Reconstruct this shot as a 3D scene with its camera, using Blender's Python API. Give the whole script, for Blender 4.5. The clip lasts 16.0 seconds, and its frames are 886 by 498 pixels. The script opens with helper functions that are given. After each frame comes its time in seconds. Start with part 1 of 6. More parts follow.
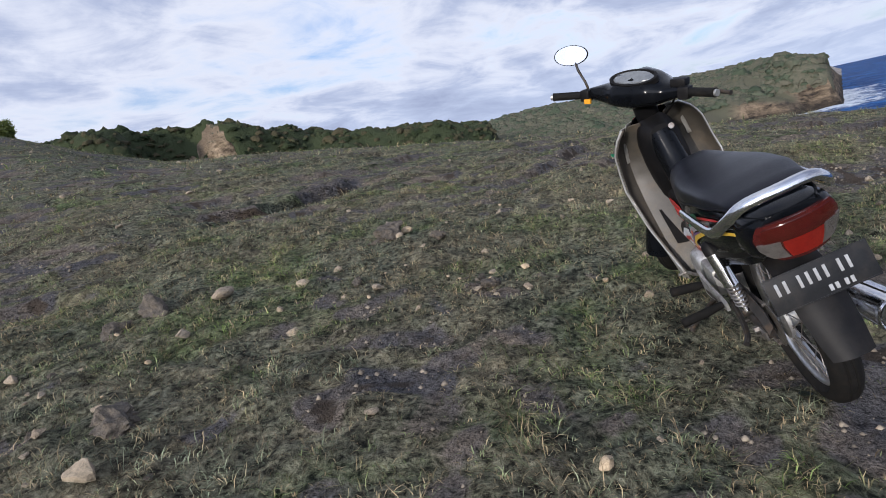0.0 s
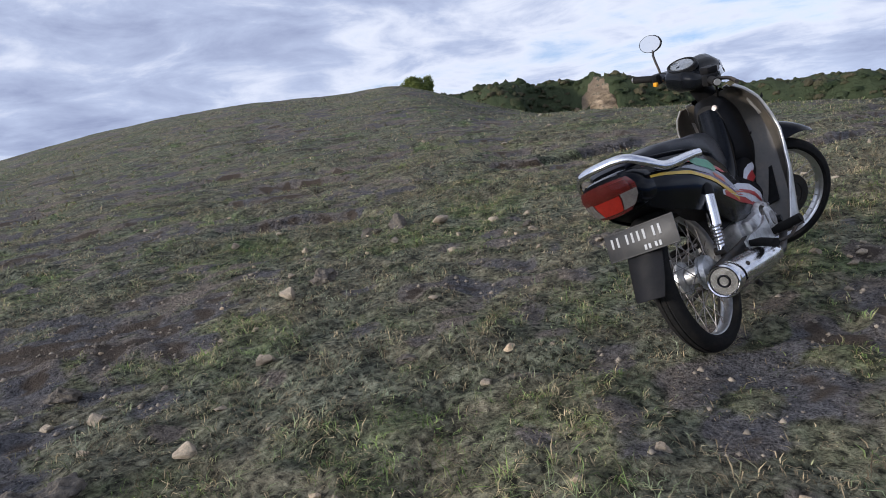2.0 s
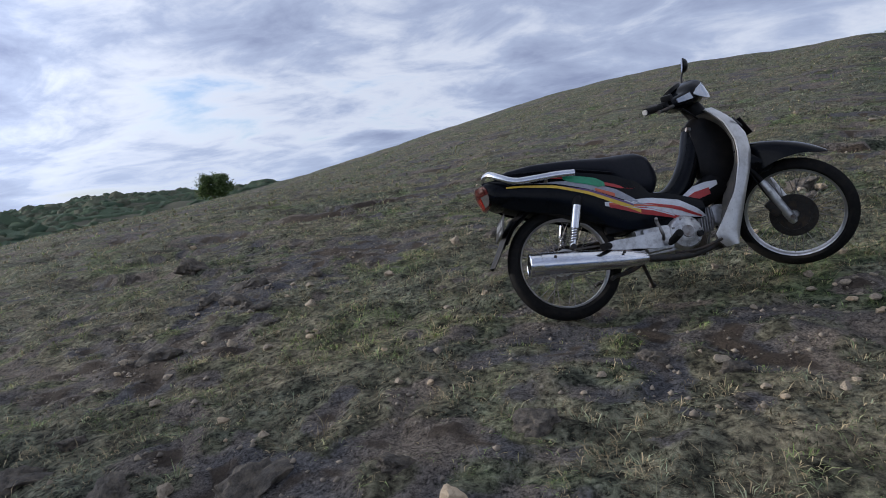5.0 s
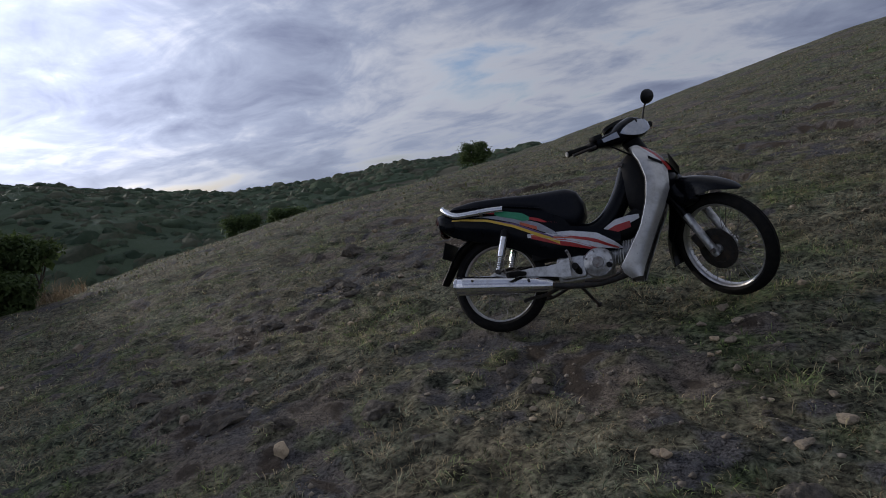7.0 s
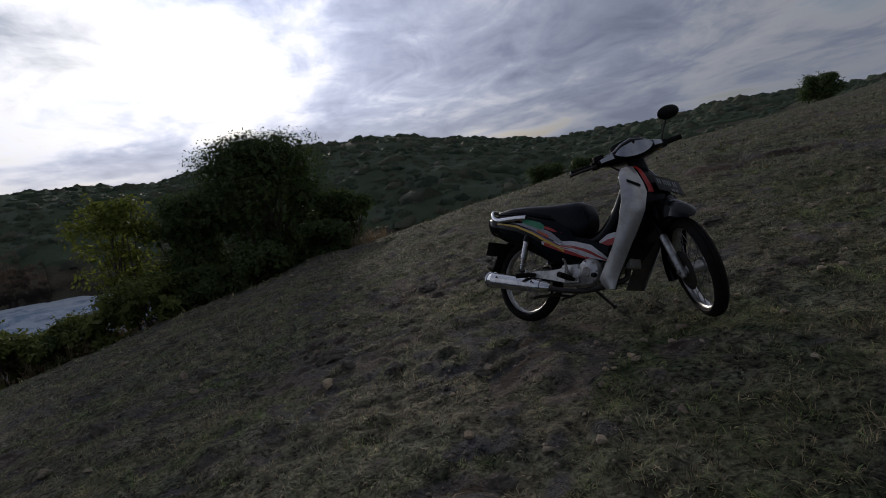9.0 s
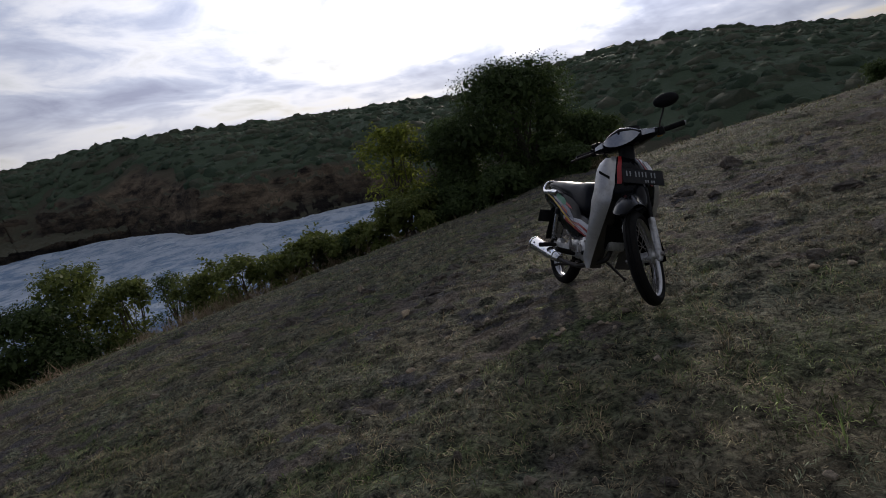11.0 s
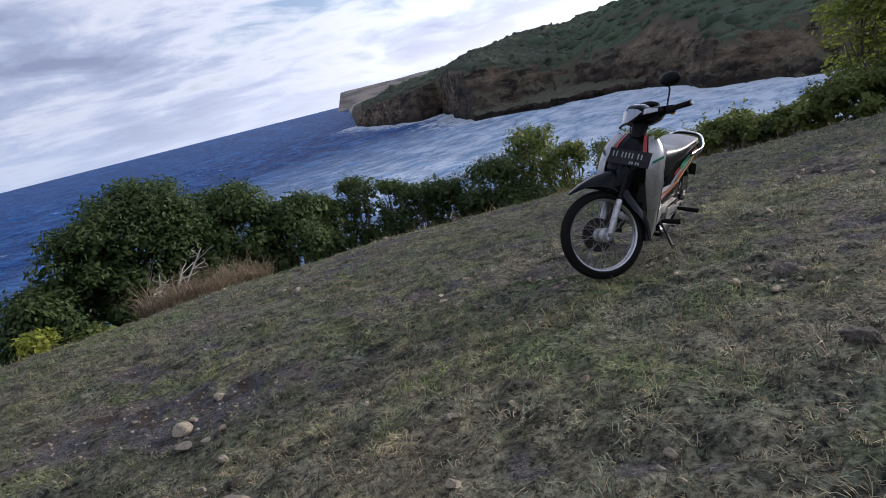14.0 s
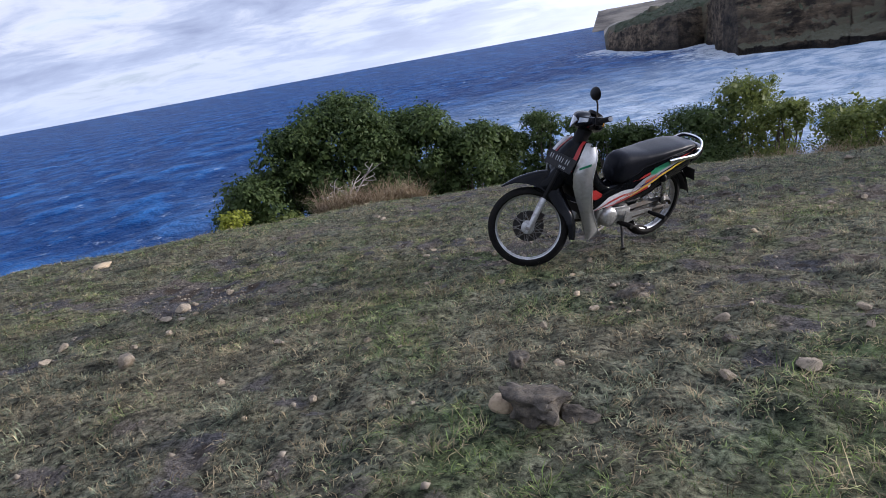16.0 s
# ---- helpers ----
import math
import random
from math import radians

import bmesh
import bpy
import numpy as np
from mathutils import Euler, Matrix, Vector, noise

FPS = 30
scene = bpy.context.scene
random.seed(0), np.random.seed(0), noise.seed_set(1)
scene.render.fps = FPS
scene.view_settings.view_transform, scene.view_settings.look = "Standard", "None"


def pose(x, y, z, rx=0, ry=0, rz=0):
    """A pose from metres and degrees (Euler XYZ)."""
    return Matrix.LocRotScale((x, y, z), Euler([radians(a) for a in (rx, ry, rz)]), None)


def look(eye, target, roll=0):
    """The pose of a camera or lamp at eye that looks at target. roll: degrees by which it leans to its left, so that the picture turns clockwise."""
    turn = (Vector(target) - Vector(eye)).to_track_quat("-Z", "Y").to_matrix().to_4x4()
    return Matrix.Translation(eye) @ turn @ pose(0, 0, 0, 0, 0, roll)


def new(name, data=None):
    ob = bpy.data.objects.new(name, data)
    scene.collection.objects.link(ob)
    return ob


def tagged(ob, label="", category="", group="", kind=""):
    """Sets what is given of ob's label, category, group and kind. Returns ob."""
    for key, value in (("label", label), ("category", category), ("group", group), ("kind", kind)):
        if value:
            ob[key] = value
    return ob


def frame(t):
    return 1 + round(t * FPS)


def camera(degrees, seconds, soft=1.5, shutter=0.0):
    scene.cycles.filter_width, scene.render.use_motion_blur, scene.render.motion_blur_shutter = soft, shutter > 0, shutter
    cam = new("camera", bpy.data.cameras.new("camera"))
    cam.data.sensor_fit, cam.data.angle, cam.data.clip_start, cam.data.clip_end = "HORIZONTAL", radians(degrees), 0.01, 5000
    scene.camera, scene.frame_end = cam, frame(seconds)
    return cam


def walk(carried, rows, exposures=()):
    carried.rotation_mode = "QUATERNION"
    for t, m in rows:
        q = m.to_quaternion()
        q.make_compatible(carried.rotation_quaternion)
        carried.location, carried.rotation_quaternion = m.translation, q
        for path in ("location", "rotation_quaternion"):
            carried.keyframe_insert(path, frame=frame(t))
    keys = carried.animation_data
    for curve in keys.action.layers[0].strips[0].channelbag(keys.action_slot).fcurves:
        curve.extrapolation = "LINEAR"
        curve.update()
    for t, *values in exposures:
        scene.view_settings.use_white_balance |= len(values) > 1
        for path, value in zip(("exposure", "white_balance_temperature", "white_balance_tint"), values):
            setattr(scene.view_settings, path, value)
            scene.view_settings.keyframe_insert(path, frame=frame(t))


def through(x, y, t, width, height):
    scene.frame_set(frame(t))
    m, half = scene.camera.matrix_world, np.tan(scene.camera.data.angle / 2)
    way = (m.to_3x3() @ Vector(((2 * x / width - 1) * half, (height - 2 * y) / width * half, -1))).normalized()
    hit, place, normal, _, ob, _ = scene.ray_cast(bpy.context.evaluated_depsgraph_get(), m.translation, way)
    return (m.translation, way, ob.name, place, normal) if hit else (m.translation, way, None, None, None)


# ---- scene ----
cam = camera(72.5, 16.0, soft=0.95)
PATH = [
    (0, (-1.879, 0.733, 0.986), (0.074, 1.028, 0.671), -12.4),
    (0.5, (-2.08, 0.355, 0.924), (-0.177, 0.896, 0.632), -9.2),
    (1, (-2.238, -0.035, 0.841), (-0.459, 0.834, 0.554), -8.3),
    (1.5, (-2.212, -0.464, 0.791), (-0.574, 0.653, 0.529), -8.3),
    (2, (-2.175, -0.84, 0.778), (-0.734, 0.527, 0.544), -9.2),
    (2.5, (-2.123, -1.209, 0.747), (-0.925, 0.378, 0.537), -9.9),
    (3, (-1.926, -1.553, 0.706), (-0.899, 0.15, 0.494), -9.2),
    (3.5, (-1.661, -1.87, 0.717), (-0.828, -0.063, 0.518), -8.7),
    (4, (-1.402, -2.155, 0.697), (-0.691, -0.296, 0.502), -7.4),
    (4.5, (-1.126, -2.492, 0.701), (-0.622, -0.567, 0.508), -6.0),
    (5, (-0.851, -2.879, 0.689), (-0.672, -0.896, 0.495), -4.9),
    (5.2, (-0.703, -2.988, 0.677), (-0.594, -1.002, 0.473), -4.6),
    (7.3, (1.221, -3.385, 0.977), (0.392, -1.582, 0.729), -7.2),
    (7.5, (1.424, -3.387, 0.993), (0.508, -1.628, 0.739), -7.4),
    (8, (1.9, -3.312, 1.017), (0.787, -1.668, 0.773), -7.4),
    (8.5, (2.361, -3.173, 1.083), (1.068, -1.669, 0.83), -7.1),
    (9, (2.807, -2.994, 1.159), (1.267, -1.75, 0.877), -8.2),
    (9.5, (3.224, -2.71, 1.188), (1.554, -1.653, 0.876), -8.9),
    (10, (3.652, -2.402, 1.246), (1.853, -1.596, 0.909), -9.5),
    (10.2, (3.805, -2.275, 1.295), (1.963, -1.579, 0.939), -9.7),
    (12.3, (4.767, -0.235, 1.447), (2.849, -0.526, 0.962), -11.7),
    (12.5, (4.797, 0.006, 1.442), (2.901, -0.393, 0.946), -11.6),
    (13, (4.752, 0.556, 1.489), (2.934, -0.091, 0.962), -12.5),
    (13.5, (4.702, 1.039, 1.517), (3.008, 0.114, 0.992), -13.5),
    (14, (4.594, 1.558, 1.573), (3.118, 0.315, 1.048), -14.2),
    (14.5, (4.415, 2.058, 1.621), (3.138, 0.617, 1.08), -13.3),
    (15, (4.23, 2.537, 1.657), (3.148, 0.954, 1.089), -11.8),
    (15.5, (3.93, 2.91, 1.657), (2.907, 1.301, 1.054), -9.8),
    (16, (3.569, 3.271, 1.657), (2.698, 1.577, 1.049), -10.4),
]
EXPOSURES = [(0.0, -0.18, 6030, 13), (1.0, -0.16, 6010, 13), (2.5, -0.12, 5960, 12), (4.5, -0.36, 5890, 11), (5.2, -0.42, 5890, 11), (7.4, -1.44, 6080, 13), (8.2, -1.78, 6080, 13), (9.0, -2.04, 6220, 13), (10.2, -1.98, 6400, 13), (12.5, -0.95, 6070, 14), (14.0, -0.38, 5900, 15), (15.0, -0.08, 5870, 15), (16.0, -0.08, 5850, 15)]
walk(cam, [(t, look(eye, target, roll)) for t, eye, target, roll in PATH], EXPOSURES)

# ---- sky and sun: a low sun behind broken evening cloud ----
SUN_AZ, SUN_EL = radians(153.5), radians(11)
SUN_DIR = Vector((math.cos(SUN_EL) * math.cos(SUN_AZ), math.cos(SUN_EL) * math.sin(SUN_AZ), math.sin(SUN_EL)))


class Nodes:
    """A short hand for building node trees."""

    def __init__(self, tree):
        self.t = tree
        tree.nodes.clear()

    def add(self, kind, **sockets):
        n = self.t.nodes.new(kind)
        for key, value in sockets.items():
            if hasattr(value, "is_output"):
                self.t.links.new(value, n.inputs[key.replace("_", " ")])
            else:
                n.inputs[key.replace("_", " ")].default_value = value
        return n

    def link(self, a, b):
        self.t.links.new(a, b)

    def math(self, op, a, b=0.0, clamp=False):
        n = self.t.nodes.new("ShaderNodeMath")
        n.operation, n.use_clamp = op, clamp
        for i, v in enumerate((a, b)):
            if hasattr(v, "is_output"):
                self.t.links.new(v, n.inputs[i])
            else:
                n.inputs[i].default_value = v
        return n.outputs[0]

    def vec(self, op, a, b):
        n = self.t.nodes.new("ShaderNodeVectorMath")
        n.operation = op
        for i, v in enumerate((a, b)):
            if hasattr(v, "is_output"):
                self.t.links.new(v, n.inputs[i])
            else:
                n.inputs[i].default_value = v
        return n

    def mix(self, f, a, b):
        n = self.t.nodes.new("ShaderNodeMix")
        n.data_type = "RGBA"
        for i, v in ((0, f), (6, a), (7, b)):
            if hasattr(v, "is_output"):
                self.t.links.new(v, n.inputs[i])
            else:
                n.inputs[i].default_value = (*v, 1) if isinstance(v, tuple) and len(v) == 3 else v
        return n.outputs[2]

    def ramp(self, f, stops):
        n = self.t.nodes.new("ShaderNodeValToRGB")
        while len(n.color_ramp.elements) < len(stops):
            n.color_ramp.elements.new(0.5)
        for e, (p, c) in zip(n.color_ramp.elements, stops):
            e.position, e.color = p, (c, c, c, 1) if isinstance(c, (int, float)) else (*c, 1)
        self.t.links.new(f, n.inputs[0])
        return n.outputs[0]

    def noise(self, scale, vector, detail=4.0, rough=0.55, distortion=0.0):
        n = self.add("ShaderNodeTexNoise", Scale=scale, Detail=detail, Roughness=rough, Distortion=distortion)
        self.t.links.new(vector, n.inputs["Vector"])
        return n.outputs[0]


world = bpy.data.worlds.new("evening_sky")
scene.world = world
world.use_nodes = True
W = Nodes(world.node_tree)
direction = W.add("ShaderNodeTexCoord").outputs["Generated"]
unit = W.vec("NORMALIZE", direction, (0, 0, 0)).outputs[0]
split = W.add("ShaderNodeSeparateXYZ", Vector=unit)
up_amount = W.math("MAXIMUM", split.outputs[2], 0.0)
sky = W.t.nodes.new("ShaderNodeTexSky")
sky.sky_type, sky.sun_disc, sky.sun_elevation, sky.sun_rotation = "NISHITA", False, SUN_EL, radians(90) - SUN_AZ
sky.air_density, sky.dust_density = 1.0, 1.5
clear = W.vec("MULTIPLY", sky.outputs[0], (0.10, 0.125, 0.18)).outputs[0]
# the cloud deck, seen in perspective towards the horizon
depth = W.math("ADD", up_amount, 0.18)
flat = W.add("ShaderNodeCombineXYZ", X=W.math("DIVIDE", split.outputs[0], depth), Y=W.math("DIVIDE", split.outputs[1], depth), Z=0.0).outputs[0]
drawn = W.vec("MULTIPLY", W.add("ShaderNodeVectorRotate", Vector=flat, Angle=radians(28)).outputs[0], (0.80, 1.0, 1.0)).outputs[0]
big = W.noise(0.70, drawn, 8.0, 0.56, 0.5)
small = W.noise(2.8, W.vec("ADD", drawn, (7.3, 2.1, 4.0)).outputs[0], 8.0, 0.58, 0.5)
thick = W.math("ADD", W.math("MULTIPLY", big, 0.68), W.math("MULTIPLY", small, 0.32))
near_sun = W.math("MAXIMUM", W.vec("DOT_PRODUCT", unit, tuple(SUN_DIR)).outputs["Value"], 0.0)
seaward = tuple(look((0, 0, 0), (-1.0, -0.10, 0.24)).to_3x3() @ Vector((0, 0, -1)))
glow_wide = W.math("POWER", W.math("MAXIMUM", W.vec("DOT_PRODUCT", unit, seaward).outputs["Value"], 0.0), 4.0)
glow = W.math("POWER", near_sun, 16.0)
even = W.math("POWER", near_sun, 5.0)
density = W.math("ADD", thick, W.math("MULTIPLY", even, W.math("ADD", W.math("MULTIPLY", thick, -0.30), 0.128)))
cloud_shade = W.ramp(density, [(0.42, (1.05, 1.05, 1.07)), (0.47, (0.84, 0.87, 0.96)), (0.515, (0.56, 0.62, 0.78)), (0.60, (0.32, 0.36, 0.52))])
west = W.math("MAXIMUM", W.vec("DOT_PRODUCT", unit, seaward).outputs["Value"], 0.0)
soft_light = W.math("ADD", W.math("MULTIPLY", glow_wide, 0.52), W.math("MULTIPLY", W.math("POWER", west, 14.0), 1.25))
direct = W.math("MULTIPLY", W.math("MULTIPLY", glow, 3.0), W.ramp(density, [(0.40, 1.0), (0.58, 0.46)]))
lit = W.math("ADD", W.math("ADD", 0.77, soft_light), W.math("MULTIPLY", even, 0.75))
lit_rgb = W.add("ShaderNodeCombineXYZ", X=W.math("ADD", lit, W.math("MULTIPLY", direct, 1.06)), Y=W.math("ADD", lit, direct), Z=W.math("ADD", lit, W.math("MULTIPLY", direct, 0.93))).outputs[0]
clouds = W.vec("MULTIPLY", cloud_shade, lit_rgb).outputs[0]
cover = W.ramp(density, [(0.36, 0.15), (0.45, 1.0)])
body = W.mix(cover, clear, clouds)
haze = W.mix(glow_wide, (0.54, 0.61, 0.75), (1.95, 1.84, 1.68))
horizon = W.ramp(up_amount, [(0.0, 0.75), (0.10, 0.18), (0.28, 0.0)])
whole = W.mix(horizon, body, haze)
back = W.add("ShaderNodeBackground", Color=whole, Strength=1.3)
W.link(back.outputs[0], W.add("ShaderNodeOutputWorld").inputs[0])

sun = new("sun", bpy.data.lights.new("sun", "SUN"))
sun.data.energy, sun.data.angle, sun.data.color = 4.4, radians(3.5), (1.0, 0.89, 0.74)
sun.matrix_world = look(SUN_DIR * 100, (0, 0, 0))


# ---- materials ----
def surface(name, a, b, scale=20.0, rough=0.5, metal=0.0, bump=0.0, fine=6.0, dirt=None, dirt_amount=0.0, coat=0.0, per=None, spec=0.5):
    """A procedural surface: two colours over a coarse and a fine noise, dirt patches, relief."""
    m = bpy.data.materials.new(name)
    m.use_nodes = True
    n = Nodes(m.node_tree)
    place = n.add("ShaderNodeTexCoord").outputs["Object"]
    coarse = n.noise(scale, place, 5.0, 0.6)
    grain = n.noise(scale * fine, place, 4.0, 0.65)
    f = n.ramp(n.math("ADD", n.math("MULTIPLY", coarse, 0.6), n.math("MULTIPLY", grain, 0.4)), [(0.35, 0.0), (0.65, 1.0)])
    if per == "island":
        f = n.math("ADD", n.math("MULTIPLY", f, 0.35), n.math("MULTIPLY", n.add("ShaderNodeNewGeometry").outputs["Random Per Island"], 0.65))
    if per == "object":
        f = n.math("ADD", n.math("MULTIPLY", f, 0.5), n.math("MULTIPLY", n.add("ShaderNodeObjectInfo").outputs["Random"], 0.5))
    colour = n.mix(f, a, b)
    roughness = n.math("ADD", rough - 0.08, n.math("MULTIPLY", grain, 0.16))
    if dirt:
        spots = n.ramp(n.noise(scale * 0.6, n.vec("ADD", place, (3.1, 1.7, 5.3)).outputs[0], 6.0, 0.7), [(0.48, 0.0), (0.66, dirt_amount)])
        colour = n.mix(spots, colour, dirt)
        roughness = n.math("ADD", roughness, n.math("MULTIPLY", spots, 0.35), True)
    p = n.add("ShaderNodeBsdfPrincipled", Base_Color=colour, Roughness=roughness, Metallic=metal)
    p.inputs["Specular IOR Level"].default_value = spec
    if coat:
        p.inputs["Coat Weight"].default_value, p.inputs["Coat Roughness"].default_value = coat, 0.12
    if bump:
        bm_ = n.add("ShaderNodeBump", Strength=0.6, Distance=bump, Height=n.math("ADD", n.math("MULTIPLY", coarse, 0.6), n.math("MULTIPLY", grain, 0.5)))
        n.link(bm_.outputs[0], p.inputs["Normal"])
    n.link(p.outputs[0], n.add("ShaderNodeOutputMaterial").inputs[0])
    return m


def ground_material():
    m = bpy.data.materials.new("grazed_turf")
    m.use_nodes = True
    n = Nodes(m.node_tree)
    place = n.add("ShaderNodeTexCoord").outputs["Object"]
    patches = n.noise(0.55, place, 6.0, 0.62, 0.6)
    middle = n.noise(3.2, place, 6.0, 0.66, 0.3)
    fine = n.noise(30.0, place, 5.0, 0.72, 0.4)
    grit = n.noise(120.0, place, 3.0, 0.7)
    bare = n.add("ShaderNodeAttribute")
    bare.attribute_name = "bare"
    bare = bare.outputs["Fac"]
    # near-black ends paint shade between tufts into the turf and soil colours
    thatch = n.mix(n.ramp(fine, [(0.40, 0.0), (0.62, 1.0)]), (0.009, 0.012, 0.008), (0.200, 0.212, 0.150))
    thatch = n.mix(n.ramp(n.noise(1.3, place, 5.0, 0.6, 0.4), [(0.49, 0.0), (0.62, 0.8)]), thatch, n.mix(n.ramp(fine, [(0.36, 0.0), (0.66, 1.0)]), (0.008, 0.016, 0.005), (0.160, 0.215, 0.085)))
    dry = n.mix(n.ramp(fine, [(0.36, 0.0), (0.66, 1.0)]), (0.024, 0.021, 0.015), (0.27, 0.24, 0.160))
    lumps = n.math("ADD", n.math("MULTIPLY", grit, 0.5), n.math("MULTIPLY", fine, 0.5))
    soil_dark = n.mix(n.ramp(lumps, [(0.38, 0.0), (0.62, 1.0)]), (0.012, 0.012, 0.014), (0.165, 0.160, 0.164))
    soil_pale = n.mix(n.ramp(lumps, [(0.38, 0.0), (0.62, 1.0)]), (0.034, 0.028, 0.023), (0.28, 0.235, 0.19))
    soil = n.mix(n.ramp(n.noise(1.7, n.vec("ADD", place, (9.0, 4.0, 2.0)).outputs[0], 5.0, 0.62), [(0.42, 0.0), (0.60, 1.0)]), soil_dark, soil_pale)
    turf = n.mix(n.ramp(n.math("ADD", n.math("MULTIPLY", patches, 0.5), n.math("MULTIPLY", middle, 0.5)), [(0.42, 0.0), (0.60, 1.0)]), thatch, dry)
    # darker and paler tussocks, and dark ledge lines along the slope: soil and painted undercut shade
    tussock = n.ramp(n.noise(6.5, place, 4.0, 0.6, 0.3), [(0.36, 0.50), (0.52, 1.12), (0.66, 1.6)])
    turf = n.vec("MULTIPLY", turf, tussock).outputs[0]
    contour = n.vec("MULTIPLY", n.add("ShaderNodeVectorRotate", Vector=place, Angle=radians(-51.5)).outputs[0], (1.0, 0.17, 0.0)).outputs[0]
    ledge_shade = n.ramp(n.noise(1.5, contour, 7.0, 0.68, 0.35), [(0.365, 1.0), (0.42, 0.0)])
    narrow = n.ramp(n.noise(4.6, n.vec("MULTIPLY", contour, (1.0, 0.8, 1.0)).outputs[0], 4.0, 0.6, 0.3), [(0.345, 1.0), (0.40, 0.0)])
    ledge_shade = n.math("MAXIMUM", ledge_shade, n.math("MULTIPLY", narrow, 0.8))
    away = n.ramp(n.math("DIVIDE", n.vec("LENGTH", place, (0, 0, 0)).outputs["Value"], 10.0), [(0.30, 0.0), (0.60, 0.85)])
    turf = n.mix(n.math("MULTIPLY", ledge_shade, away), turf, n.mix(fine, (0.012, 0.011, 0.009), (0.085, 0.070, 0.052)))
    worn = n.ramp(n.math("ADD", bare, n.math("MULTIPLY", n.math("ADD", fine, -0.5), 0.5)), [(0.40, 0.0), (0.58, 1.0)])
    # barest ground goes dark brown: scar soil, and undercut shade painted on ledge risers
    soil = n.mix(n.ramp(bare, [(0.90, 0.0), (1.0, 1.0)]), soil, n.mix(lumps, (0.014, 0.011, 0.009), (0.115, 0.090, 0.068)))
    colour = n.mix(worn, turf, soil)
    # rock and clay where the ground stands steep
    steep = n.add("ShaderNodeSeparateXYZ", Vector=n.add("ShaderNodeNewGeometry").outputs["Normal"]).outputs[2]
    strata = n.noise(0.5, n.vec("MULTIPLY", place, (0.2, 0.2, 1.0)).outputs[0], 8.0, 0.70, 0.4)
    blocks = n.noise(0.22, n.vec("MULTIPLY", place, (1.0, 1.0, 2.0)).outputs[0], 8.0, 0.74, 0.2)
    craggy = n.math("ADD", n.math("MULTIPLY", strata, 0.45), n.math("MULTIPLY", blocks, 0.55))
    rock = n.mix(n.ramp(craggy, [(0.43, 0.0), (0.505, 0.42), (0.60, 1.0)]), (0.040, 0.033, 0.027), (0.41, 0.31, 0.205))
    rock = n.mix(n.ramp(n.noise(0.05, place, 4.0, 0.6), [(0.45, 0.0), (0.60, 0.6)]), rock, (0.050, 0.046, 0.042))
    clay = n.vec("DISTANCE", n.vec("MULTIPLY", place, (1.0, 1.0, 0.0)).outputs[0], (68.0, 34.6, 0.0)).outputs["Value"]
    rock = n.mix(n.ramp(n.math("DIVIDE", clay, 20.0), [(0.5, 0.85), (0.9, 0.0)]), rock, n.mix(craggy, (0.16, 0.12, 0.08), (0.42, 0.33, 0.24)))
    # scrub country beyond the grazed hill
    afar = n.vec("LENGTH", place, (0, 0, 0)).outputs["Value"]
    rough_land = n.mix(n.noise(0.09, place, 5.0, 0.65), (0.056, 0.062, 0.040), (0.125, 0.115, 0.080))
    colour = n.mix(n.ramp(n.math("DIVIDE", afar, 100.0), [(0.50, 0.0), (0.62, 1.0)]), colour, rough_land)
    # distance haze painted into the rock: paler beyond 600 m
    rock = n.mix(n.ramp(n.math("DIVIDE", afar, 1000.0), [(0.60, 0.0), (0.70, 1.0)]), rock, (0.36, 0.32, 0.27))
    wet = n.math("ADD", n.add("ShaderNodeSeparateXYZ", Vector=place).outputs[2], n.math("MULTIPLY", blocks, 3.0))
    rock = n.mix(n.ramp(n.math("ADD", n.math("MULTIPLY", wet, 0.1), 1.0), [(0.22, 0.8), (0.42, 0.0)]), rock, (0.030, 0.027, 0.025))
    ragged = n.math("ADD", steep, n.math("MULTIPLY", n.math("ADD", craggy, -0.5), 0.55))
    cliffs = n.ramp(n.math("DIVIDE", afar, 100.0), [(0.34, 0.0), (0.46, 1.0)])
    colour = n.mix(n.math("MULTIPLY", n.ramp(ragged, [(0.68, 1.0), (0.82, 0.0)]), cliffs), colour, rock)
    face = n.math("ADD", n.math("DIVIDE", clay, 20.0), n.math("MULTIPLY", n.math("ADD", blocks, -0.5), 0.8))
    colour = n.mix(n.ramp(face, [(0.20, 1.0), (0.34, 0.0)]), colour, n.mix(n.ramp(n.noise(1.1, n.vec("MULTIPLY", place, (0.5, 0.5, 1.4)).outputs[0], 6.0, 0.7), [(0.36, 0.0), (0.62, 1.0)]), (0.085, 0.062, 0.042), (0.44, 0.335, 0.22)))
    # the far cliffs' pale tan holds painted haze, mixed in by distance
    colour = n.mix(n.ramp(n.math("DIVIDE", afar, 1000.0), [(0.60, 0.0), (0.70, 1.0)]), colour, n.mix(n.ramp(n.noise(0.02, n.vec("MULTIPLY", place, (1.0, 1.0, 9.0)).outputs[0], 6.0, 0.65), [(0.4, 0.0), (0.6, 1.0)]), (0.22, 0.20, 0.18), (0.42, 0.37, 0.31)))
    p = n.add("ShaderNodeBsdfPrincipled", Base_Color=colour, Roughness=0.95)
    p.inputs["Specular IOR Level"].default_value = 0.15
    height = n.math("ADD", n.math("MULTIPLY", middle, 0.9), n.math("ADD", n.math("MULTIPLY", fine, 0.75), n.math("MULTIPLY", grit, 0.2)))
    b = n.add("ShaderNodeBump", Strength=1.0, Distance=0.06, Height=height)
